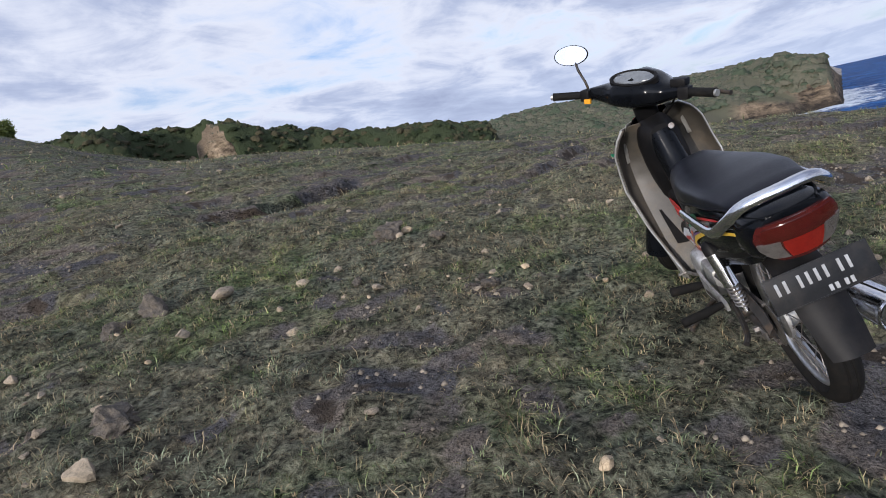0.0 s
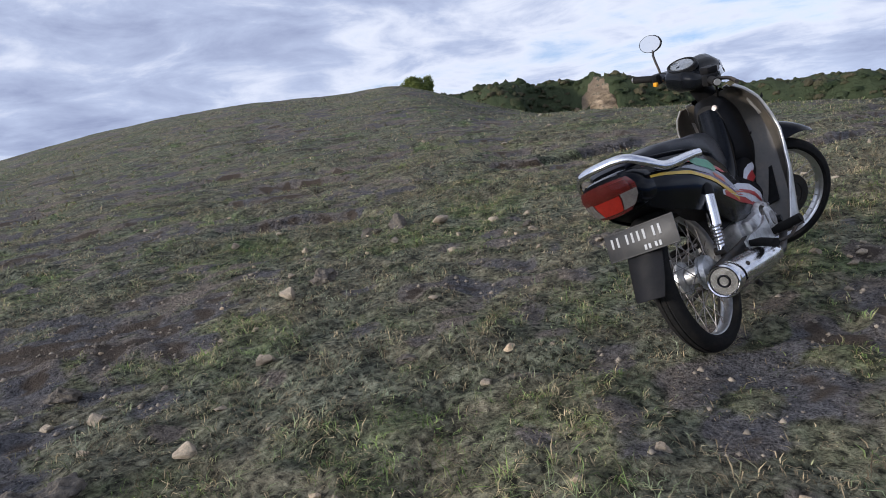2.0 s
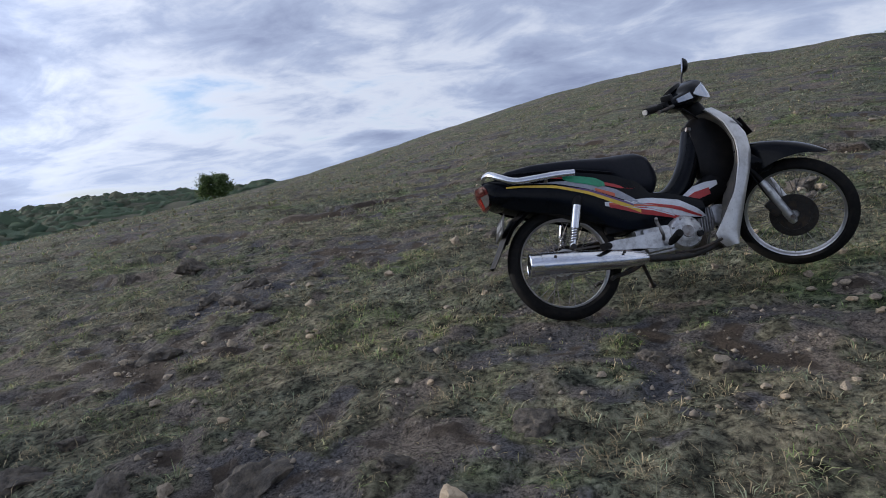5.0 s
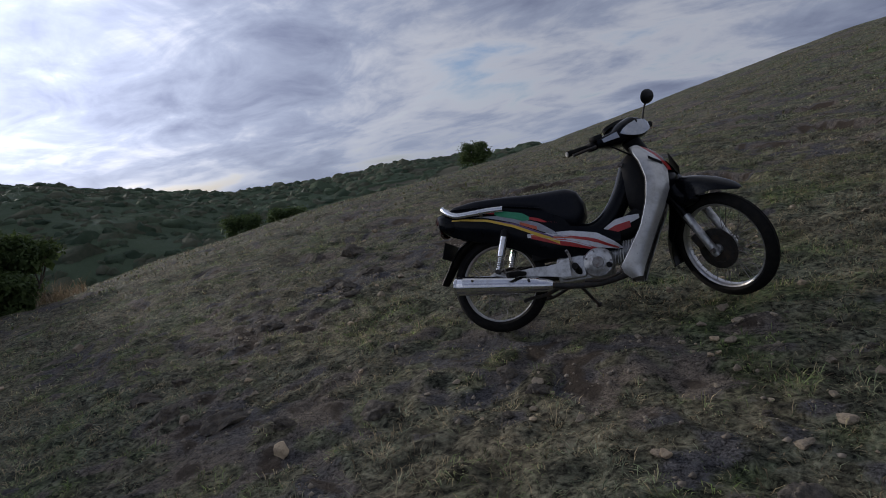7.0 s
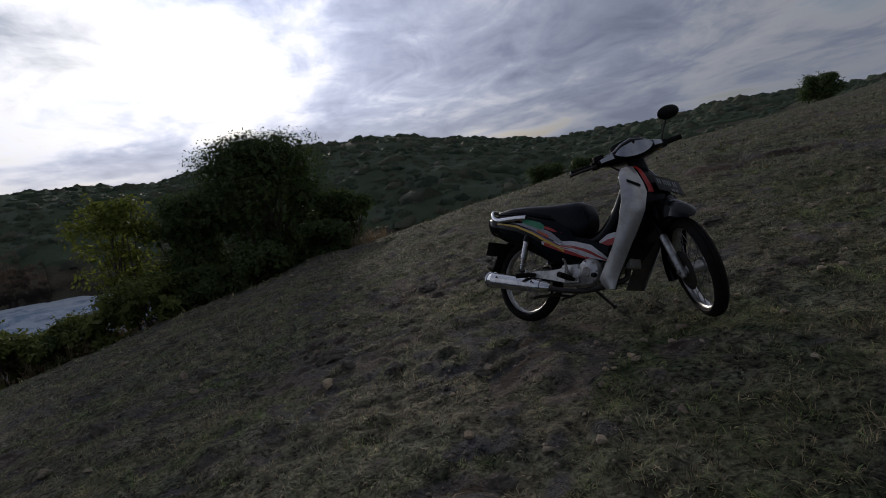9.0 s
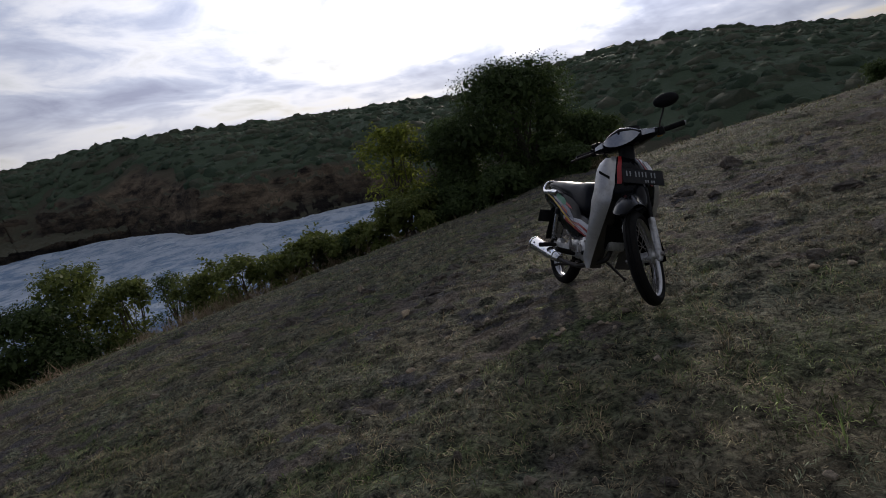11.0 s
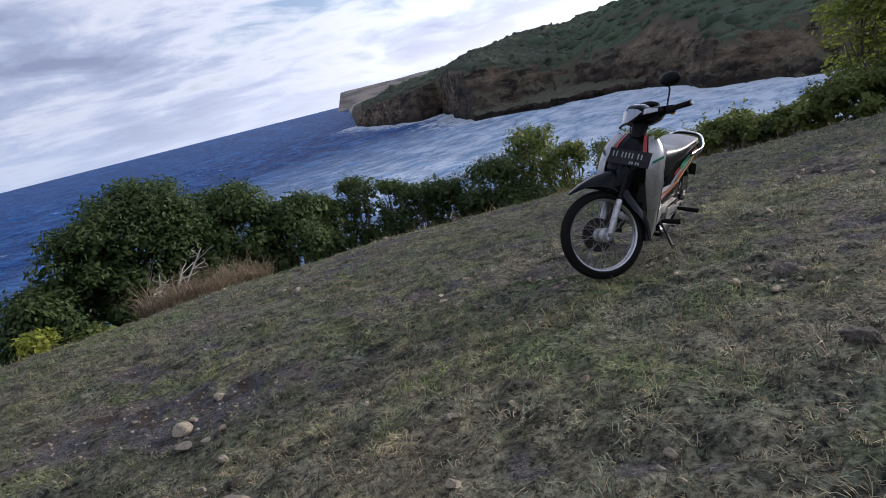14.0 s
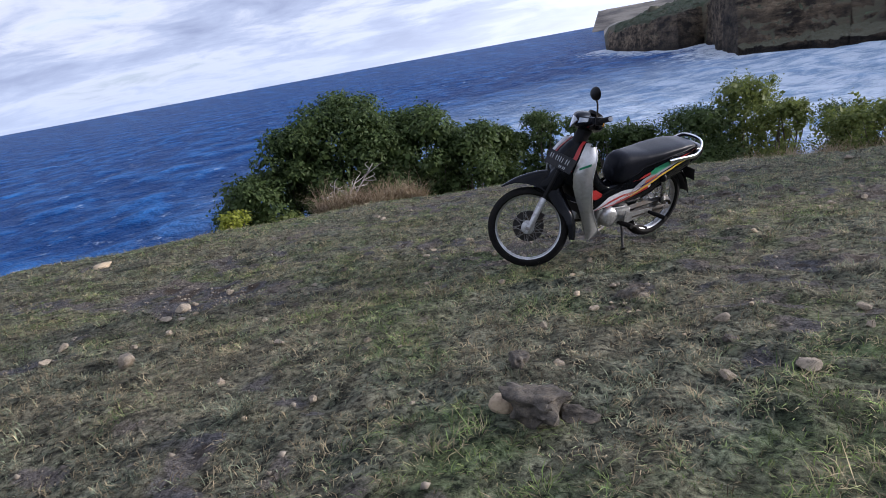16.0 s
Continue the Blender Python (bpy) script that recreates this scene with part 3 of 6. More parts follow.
# ---- the motorcycle ----
GLOSS = surface("black_gloss_plastic", (0.002, 0.0024, 0.0035), (0.005, 0.006, 0.008), 14, 0.14, bump=0.0002, dirt=(0.02, 0.018, 0.015), dirt_amount=0.08, spec=0.13)
MATT = surface("black_matt_plastic", (0.004, 0.004, 0.0045), (0.008, 0.008, 0.009), 30, 0.5, bump=0.0004, dirt=(0.06, 0.05, 0.04), dirt_amount=0.10, spec=0.14)
RUBBER = surface("tyre_rubber", (0.005, 0.005, 0.005), (0.010, 0.0097, 0.0095), 40, 0.8, bump=0.0012, dirt=(0.08, 0.062, 0.045), dirt_amount=0.12, spec=0.15)
VINYL = surface("seat_vinyl", (0.005, 0.006, 0.010), (0.011, 0.012, 0.017), 60, 0.36, bump=0.0006, dirt=(0.03, 0.028, 0.026), dirt_amount=0.08, spec=0.15)
SILVER = surface("silver_paint", (0.46, 0.455, 0.445), (0.55, 0.545, 0.53), 25, 0.30, 0.58, dirt=(0.20, 0.165, 0.12), dirt_amount=0.35, coat=0.3)
INNER = surface("inner_shield_plastic", (0.040, 0.036, 0.031), (0.062, 0.056, 0.048), 12, 0.5, bump=0.0004, dirt=(0.16, 0.125, 0.085), dirt_amount=0.4)
CHROME = surface("chrome", (0.62, 0.63, 0.65), (0.70, 0.70, 0.72), 12, 0.17, 1.0, dirt=(0.25, 0.19, 0.13), dirt_amount=0.22)
DISC = surface("dark_brake_disc", (0.018, 0.017, 0.017), (0.05, 0.048, 0.046), 60, 0.45, 0.6, dirt=(0.08, 0.05, 0.03), dirt_amount=0.3)
RIM = surface("dull_chromed_rim", (0.48, 0.48, 0.49), (0.62, 0.62, 0.63), 14, 0.34, 1.0, dirt=(0.16, 0.12, 0.08), dirt_amount=0.5)
ALLOY = surface("cast_alloy", (0.46, 0.46, 0.46), (0.60, 0.60, 0.59), 40, 0.40, 0.8, bump=0.0006, dirt=(0.10, 0.08, 0.06), dirt_amount=0.5)
STEEL = surface("dull_steel", (0.20, 0.19, 0.18), (0.32, 0.31, 0.30), 50, 0.5, 0.9, dirt=(0.12, 0.07, 0.04), dirt_amount=0.6)
IRON = surface("black_iron", (0.02, 0.019, 0.018), (0.045, 0.042, 0.04), 40, 0.6, 0.5, dirt=(0.13, 0.085, 0.05), dirt_amount=0.5)
RED_LENS = surface("red_lens", (0.13, 0.007, 0.005), (0.19, 0.012, 0.007), 30, 0.2, coat=0.4)
DEEP_LENS = surface("deep_red_lens", (0.035, 0.004, 0.003), (0.055, 0.006, 0.005), 30, 0.18, coat=0.5)
SMOKED = surface("smoked_red_lens", (0.040, 0.006, 0.006), (0.065, 0.009, 0.008), 30, 0.18, coat=0.5)
CLEAR_LENS = surface("clear_lens", (0.27, 0.29, 0.33), (0.44, 0.46, 0.50), 18, 0.10, 0.5, coat=0.8)
SMOKY = surface("smoky_clear_lens", (0.075, 0.068, 0.066), (0.125, 0.115, 0.110), 45, 0.14, 0.2, coat=0.7)
AMBER = surface("amber_lens", (0.60, 0.26, 0.015), (0.72, 0.34, 0.03), 30, 0.25)
MIRROR = surface("mirror_glass", (0.68, 0.69, 0.71), (0.72, 0.73, 0.75), 5, 0.09, 1.0)
YELLOW = surface("yellow_stripe", (0.62, 0.40, 0.035), (0.70, 0.47, 0.05), 40, 0.35, dirt=(0.2, 0.15, 0.08), dirt_amount=0.3)
RED = surface("red_stripe", (0.33, 0.016, 0.018), (0.42, 0.028, 0.026), 40, 0.35, dirt=(0.15, 0.08, 0.05), dirt_amount=0.3)
ORANGE = surface("orange_stripe", (0.48, 0.085, 0.04), (0.56, 0.13, 0.055), 40, 0.35, dirt=(0.2, 0.12, 0.06), dirt_amount=0.3)
WHITE = surface("white_stripe", (0.55, 0.56, 0.60), (0.66, 0.67, 0.70), 40, 0.35, dirt=(0.3, 0.26, 0.2), dirt_amount=0.3)
PALE = surface("pale_decal", (0.24, 0.25, 0.29), (0.34, 0.35, 0.39), 40, 0.35, dirt=(0.2, 0.17, 0.14), dirt_amount=0.35)
PURPLE = surface("purple_stripe", (0.10, 0.05, 0.14), (0.15, 0.08, 0.20), 40, 0.35)
GREEN = surface("green_decal", (0.02, 0.20, 0.10), (0.04, 0.28, 0.14), 40, 0.35)
PLATE = surface("plate_black", (0.008, 0.0085, 0.010), (0.016, 0.017, 0.019), 20, 0.42, 0.0, bump=0.0004, dirt=(0.06, 0.05, 0.04), dirt_amount=0.25, spec=0.2)
PLATE_MARK = surface("plate_marking", (0.24, 0.25, 0.26), (0.34, 0.35, 0.36), 60, 0.5, dirt=(0.2, 0.18, 0.15), dirt_amount=0.4)

RISE, LEAN, STEER = -7.0, -16.0, -45.0
bike = tagged(new("motorcycle"), "black and silver motorcycle with coloured stripes, leaning on its stand", "motorcycle")
bike.matrix_world = Matrix.Translation((0, 0, 0.28)) @ pose(0, 0, 0, 0, RISE, 0) @ pose(0, 0, 0, LEAN, 0, 0) @ Matrix.Translation((0, 0, -0.28))
AXIS = Vector((-math.sin(radians(26.5)), 0, math.cos(radians(26.5))))
HEAD = Vector((1.194, 0, 0.264))
STEERED = Matrix.Translation(HEAD) @ Matrix.Rotation(radians(STEER), 4, AXIS) @ Matrix.Translation(-HEAD)


def steered(bm):
    bm.transform(STEERED)
    return bm


def wheel(name, centre, radius, half, turned, drum):
    """A spoked wheel: tyre, rim, hub and spokes."""
    same = (lambda b: steered(b)) if turned else (lambda b: b)
    hub_r = 0.062 if drum else 0.045
    bm = revolve([(0.222, half * 0.62), (0.236, half), (radius - 0.022, half * 0.94), (radius - 0.007, half * 0.62), (radius - 0.001, half * 0.33), (radius - 0.004, half * 0.26),
                  (radius - 0.004, half * 0.2), (radius, half * 0.14), (radius, -half * 0.14), (radius - 0.004, -half * 0.2), (radius - 0.004, -half * 0.26), (radius - 0.001, -half * 0.33),
                  (radius - 0.007, -half * 0.62), (radius - 0.022, -half * 0.94), (0.236, -half), (0.222, -half * 0.62)], centre, segs=72, closed=True)
    w = part(name, same(bm), RUBBER, bike, "worn black rubber tyre")
    bm = revolve([(0.212, 0.010), (0.2155, 0.019), (0.222, 0.023), (0.2255, 0.0255), (0.223, 0.025), (0.2185, 0.021), (0.2185, -0.021), (0.223, -0.025), (0.2255, -0.0255), (0.222, -0.023), (0.2155, -0.019), (0.212, -0.010)],
                 centre, segs=72, closed=True)
    part("rim", same(bm), RIM, w, "bright chromed steel rim")
    c = Vector(centre)
    bm = revolve([(0.0, 0.062), (0.02, 0.062), (0.024, 0.05), (hub_r, 0.045), (hub_r, 0.034), (0.03, 0.028), (0.03, -0.028), (hub_r, -0.034), (hub_r, -0.045), (0.024, -0.05), (0.02, -0.062), (0.0, -0.062)], centre, segs=32)
    part("hub", same(bm), ALLOY, w, "dusty alloy hub")
    bm = bmesh.new()
    for k in range(36):
        side = 1 if k % 2 else -1
        a, lead = 2 * math.pi * k / 36, radians(38) * (1 if (k // 2) % 2 else -1)
        p = c + Vector((math.cos(a + lead) * (hub_r - 0.004), side * 0.038, math.sin(a + lead) * (hub_r - 0.004)))
        q = c + Vector((math.cos(a) * 0.214, side * 0.004, math.sin(a) * 0.214))
        rod(p, q, 0.0019, 5, bm)
    part("spokes", same(bm), STEEL, w, "thin steel wire spokes")
    return w


rear_wheel = wheel("rear_wheel", (0, 0, 0.28), 0.281, 0.042, False, True)
front_wheel = wheel("front_wheel", (1.210, 0.012, 0.277), 0.277, 0.036, True, False)

# brake drum plate and sprocket at the back, disc and caliper at the front
part("brake_plate", revolve([(0.0, -0.075), (0.03, -0.074), (0.058, -0.066), (0.064, -0.05), (0.06, -0.046)], (0, 0, 0.28), segs=36), ALLOY, rear_wheel, "dirty alloy brake plate")
bm = revolve([(0.035, 0.066), (0.072, 0.066), (0.076, 0.069), (0.072, 0.072), (0.035, 0.072)], (0, 0, 0.28), segs=40, closed=True)
part("sprocket", bm, STEEL, rear_wheel)
bm = revolve([(0.074, -0.058), (0.108, -0.058), (0.108, -0.062), (0.074, -0.062)], (1.210, 0.012, 0.277), segs=48, closed=True)
part("brake_disc", steered(bm), DISC, front_wheel, "dark steel brake disc")
part("disc_carrier", steered(revolve([(0.026, -0.052), (0.078, -0.056), (0.078, -0.059), (0.026, -0.056)], (1.210, 0.012, 0.277), segs=36, closed=True)), IRON, front_wheel, "dark disc carrier")
bm = block((1.135, -0.062, 0.335), (0.05, 0.045, 0.085), 0.012, pose(0, 0, 0, 0, -30, 0))
part("brake_caliper", steered(bm), IRON, bike, "black brake caliper")
part("brake_hose", steered(tube(spline([(1.13, -0.07, 0.38), (1.10, -0.085, 0.46), (1.06, -0.08, 0.56), (0.98, -0.06, 0.75)]), 0.005, 7)), MATT, bike)

# fork
for s in (1, -1):
    low, mid, high = Vector((1.203, s * 0.078 + 0.012, 0.262)), Vector((1.112, s * 0.078 + 0.006, 0.475)), Vector((1.02, s * 0.078, 0.665))
    leg = part("fork_leg", steered(tube([low + Vector((0.008, 0, -0.018)), low, mid, mid + Vector((-0.004, 0, 0.008))], [0.014, 0.021, 0.021, 0.017], 14)), ALLOY, bike, "silver fork slider")
    part("fork_tube", steered(rod(mid, high, 0.0145, 12)), MATT, leg)
    part("axle_nut", steered(revolve([(0, 0.014), (0.012, 0.014), (0.014, 0), (0, 0)], (1.210, s * 0.095 + 0.012, 0.277), (0, s, 0), 8)), STEEL, leg)


# front mudguard with its deep side cheeks
def guard_ring(angle, radius, half, drop):
    c = Vector((1.225, 0, 0.28))
    d = Vector((math.sin(angle), 0, math.cos(angle)))
    row = []
    for k in range(11):
        u = -1 + k / 5
        row.append(c + d * (radius - drop * abs(u) ** 3) + Vector((0, u * half, 0)))
    return row


rows = []
for g in np.linspace(33, -104, 30):
    out = lerp(g, [-104, -60, -45, -32, -20, -8, 3, 14, 22.6, 33], [0.345, 0.325, 0.345, 0.400, 0.418, 0.385, 0.361, 0.345, 0.335, 0.327])
    half = lerp(g, [-104, -40, 0, 14, 26, 33], [0.066, 0.080, 0.078, 0.070, 0.050, 0.014])
    skirt = lerp(g, [-104, -70, -45, -32, -20, -8, 3, 14, 26, 33], [0.04, 0.07, 0.10, 0.135, 0.135, 0.095, 0.062, 0.034, 0.016, 0.006])
    rows.append(guard_ring(radians(g), out, half, skirt))
part("front_mudguard", steered(sheet(rows, 0.003)), GLOSS, bike, "black plastic front mudguard")
bm = bmesh.new()
loft(bm, [oval(x, hy, z0, z1, 2.6, 20) for x, hy, z0, z1 in ((0.93, 0.05, 0.62, 0.80), (0.98, 0.075, 0.57, 0.78), (1.03, 0.088, 0.52, 0.72), (1.09, 0.085, 0.50, 0.64), (1.15, 0.07, 0.52, 0.60), (1.18, 0.03, 0.53, 0.57))])
part("fork_cover", steered(bm), GLOSS, bike)

# handlebar with its cover, dash, headlight, grips, levers and the one mirror
bm = bmesh.new()
rings = []
for y in np.linspace(-0.205, 0.205, 25):
    u = abs(y) / 0.205
    back, front = lerp(u, [0, 0.35, 0.6, 1], [0.735, 0.735, 0.765, 0.775]), lerp(u, [0, 0.4, 0.75, 1], [0.945, 0.93, 0.875, 0.825])
    low, high = lerp(u, [0, 0.5, 1], [0.925, 0.935, 0.965]), lerp(u, [0, 0.3, 0.55, 1], [1.062, 1.05, 1.022, 1.008])
    xc, hx, zc, hz = (back + front) / 2, (front - back) / 2, (low + high) / 2, (high - low) / 2
    ring = []
    for k in range(20):
        a = 2 * math.pi * k / 20
        c, s_ = math.cos(a), math.sin(a)
        dx, dz = hx * math.copysign(abs(c) ** 0.75, c), hz * math.copysign(abs(s_) ** 0.8, s_)
        ring.append((xc + dx, y, zc + dz + 0.16 * dx * (1 - u)))
    rings.append(ring)
bar_cover = part("handlebar_cover", steered(loft(bm, rings)), GLOSS, bike, "black handlebar cover")
tilt = pose(0, 0, 0, 0, -28, 0)
face = Matrix.Translation((0.792, 0, 1.040)) @ tilt
bm = revolve([(0.0, 0.010), (0.060, 0.009), (0.066, 0.004), (0.068, -0.006)], (0, 0, 0), (0, 0, 1), 36)
bm.transform(face @ Matrix.Diagonal((0.60, 1.30, 1, 1)))
DASH = surface("dash_glass", (0.09, 0.10, 0.11), (0.14, 0.15, 0.16), 60, 0.2, coat=0.8)
part("dash", steered(bm), DASH, bar_cover, "grey speedometer glass")
bm = revolve([(0.066, 0.002), (0.072, 0.010), (0.080, 0.008), (0.082, -0.012)], (0, 0, 0), (0, 0, 1), 36)
bm.transform(face @ Matrix.Diagonal((0.62, 1.28, 1, 1)))
part("dash_rim", steered(bm), MATT, bar_cover)


def lens_patch(y0, y1, z_low, z_high, lift):
    rows = []
    for v in np.linspace(0, 1, 6):
        row = []
        for w in np.linspace(0, 1, 12):
            y = y0 + (y1 - y0) * w
            u = abs(y) / 0.205
            z = z_low(u) + (z_high(u) - z_low(u)) * v
            x = lerp(u, [0, 0.4, 0.75, 1], [0.952, 0.938, 0.885, 0.835]) + lift - 0.30 * max(0, z - 0.965) - 0.5 * max(0, 0.955 - z)
            row.append((x, y, z))
        rows.append(row)
    return sheet(rows, 0.006)


part("headlight", steered(lens_patch(-0.116, 0.116, lambda u: 0.954 + 0.026 * u + 0.030 * (u / 0.566) ** 4, lambda u: 1.040 - 0.034 * u - 0.022 * (u / 0.566) ** 6, 0.010)), CLEAR_LENS, bar_cover, "clear headlight lens")
for s in (1, -1):
    part("turn_signal", steered(lens_patch(*sorted((s * 0.124, s * 0.190)), lambda u: 0.956 + 0.026 * u + 0.02 * (1 - u), lambda u: 1.034 - 0.034 * u, 0.007)), CLEAR_LENS, bar_cover, "clear front turn signal")
    bar = part("handlebar", steered(tube([(0.80, s * 0.17, 0.985), (0.778, s * 0.225, 0.985), (0.728, s * 0.345, 0.990)], [0.014, 0.012, 0.012], 12)), IRON, bike)
    part("grip", steered(tube([(0.772, s * 0.235, 0.985), (0.770, s * 0.245, 0.985), (0.732, s * 0.335, 0.990), (0.728, s * 0.346, 0.990)], [0.014, 0.0165, 0.0165, 0.018], 14)), RUBBER, bar, "black rubber grip")
    part("bar_end", steered(rod((0.728, s * 0.345, 0.990), (0.725, s * 0.355, 0.990), 0.013, 12)), ALLOY, bar)
    part("switch_box", steered(block((0.782, s * 0.212, 0.982), (0.05, 0.045, 0.05), 0.010)), MATT, bar)
    if s < 0:
        part("brake_lever", steered(tube(spline([(0.81, s * 0.215, 0.978), (0.835, s * 0.25, 0.975), (0.82, s * 0.31, 0.975), (0.795, s * 0.375, 0.972)]), [0.008] * 24 + [0.010], 8)), IRON, bar, "black brake lever")
        part("master_cylinder", steered(block((0.80, s * 0.185, 1.018), (0.05, 0.06, 0.032), 0.008)), MATT, bar)
        part("brake_line", steered(tube(spline([(0.80, s * 0.17, 1.0), (0.86, s * 0.13, 0.93), (0.90, s * 0.07, 0.86)]), 0.005, 7)), MATT, bar)
    else:
        part("choke_button", steered(block((0.755, s * 0.195, 0.962), (0.014, 0.03, 0.02), 0.004)), AMBER, bar, "yellow switch")
mirror = part("mirror", steered(tube(spline([(0.80, 0.215, 1.0), (0.797, 0.222, 1.03), (0.80, 0.255, 1.085), (0.812, 0.272, 1.115)]), 0.0055, 9)), IRON, bike, "single black rear-view mirror on a stalk")
bm = revolve([(0.0, 0.026), (0.025, 0.024), (0.042, 0.015), (0.050, 0.003), (0.050, -0.004), (0.047, -0.006)], (0, 0, 0), (1, 0, 0), 30)
turn = Matrix.Translation((0.815, 0.293, 1.146)) @ pose(0, 0, 0, 0, 13, 15)
bm.transform(turn @ Matrix.Diagonal((1, 1.5, 0.84, 1)))
part("mirror_back", steered(bm), MATT, mirror)
bm = revolve([(0.0, -0.0055), (0.0475, -0.0055), (0.048, -0.002)], (0, 0, 0), (1, 0, 0), 30)
bm.transform(turn @ Matrix.Diagonal((1, 1.5, 0.84, 1)))
part("mirror_glass", steered(bm), MIRROR, mirror, "bright mirror glass")
part("steering_column", steered(tube([(0.94, 0, 0.77), (0.85, 0, 0.95)], [0.045, 0.05], 14)), MATT, bike)

# seat
bm = bmesh.new()
rings = []
for x in np.linspace(-0.245, 0.550, 30):
    top = lerp(x, [-0.245, -0.20, -0.07, 0.09, 0.28, 0.40, 0.47, 0.52, 0.55], [0.758, 0.775, 0.782, 0.770, 0.750, 0.750, 0.745, 0.722, 0.655])
    low = lerp(x, [-0.245, 0.08, 0.30, 0.36, 0.41, 0.51, 0.55], [0.738, 0.690, 0.630, 0.560, 0.515, 0.508, 0.565])
    hy = lerp(x, [-0.245, -0.20, -0.05, 0.15, 0.32, 0.45, 0.52, 0.55], [0.065, 0.105, 0.130, 0.135, 0.120, 0.104, 0.090, 0.055])
    rings.append(oval(x, hy, low, top, 3.0, 28))
seat = part("seat", loft(bm, rings), VINYL, bike, "long black vinyl saddle")
bm = bmesh.new()
for s in (1, -1):
    pts = [(x, s * (lerp(x, [-0.2, -0.05, 0.15, 0.32, 0.45], [0.105, 0.130, 0.135, 0.118, 0.095]) * 0.985), lerp(x, [-0.2, 0.08, 0.30, 0.40, 0.45], [0.752, 0.712, 0.655, 0.622, 0.60])) for x in np.linspace(-0.2, 0.45, 16)]
    tube(pts, 0.003, 6, bm)
part("piping", bm, VINYL, seat)


# bodywork under the seat: side panels with a curved skin
def panel_top(x):
    return lerp(x, [-0.315, -0.20, 0.08, 0.30, 0.42, 0.47, 0.56, 0.72], [0.742, 0.738, 0.700, 0.640, 0.590, 0.515, 0.495, 0.430])


def panel_low(x):
    return lerp(x, [-0.315, -0.24, -0.15, 0.03, 0.18, 0.30, 0.44, 0.60, 0.72], [0.690, 0.600, 0.560, 0.500, 0.425, 0.365, 0.345, 0.345, 0.345])


def panel_y(x, z):
    w = lerp(x, [-0.315, -0.25, -0.12, 0.05, 0.2, 0.36, 0.5, 0.72], [0.070, 0.098, 0.122, 0.137, 0.135, 0.118, 0.104, 0.095])
    a, b = panel_low(x), panel_top(x)
    u = (z - (a + b) / 2) / max((b - a) / 2, 0.01)
    return w * (1 - 0.10 * u * u - (0.14 * max(0.0, -u)))


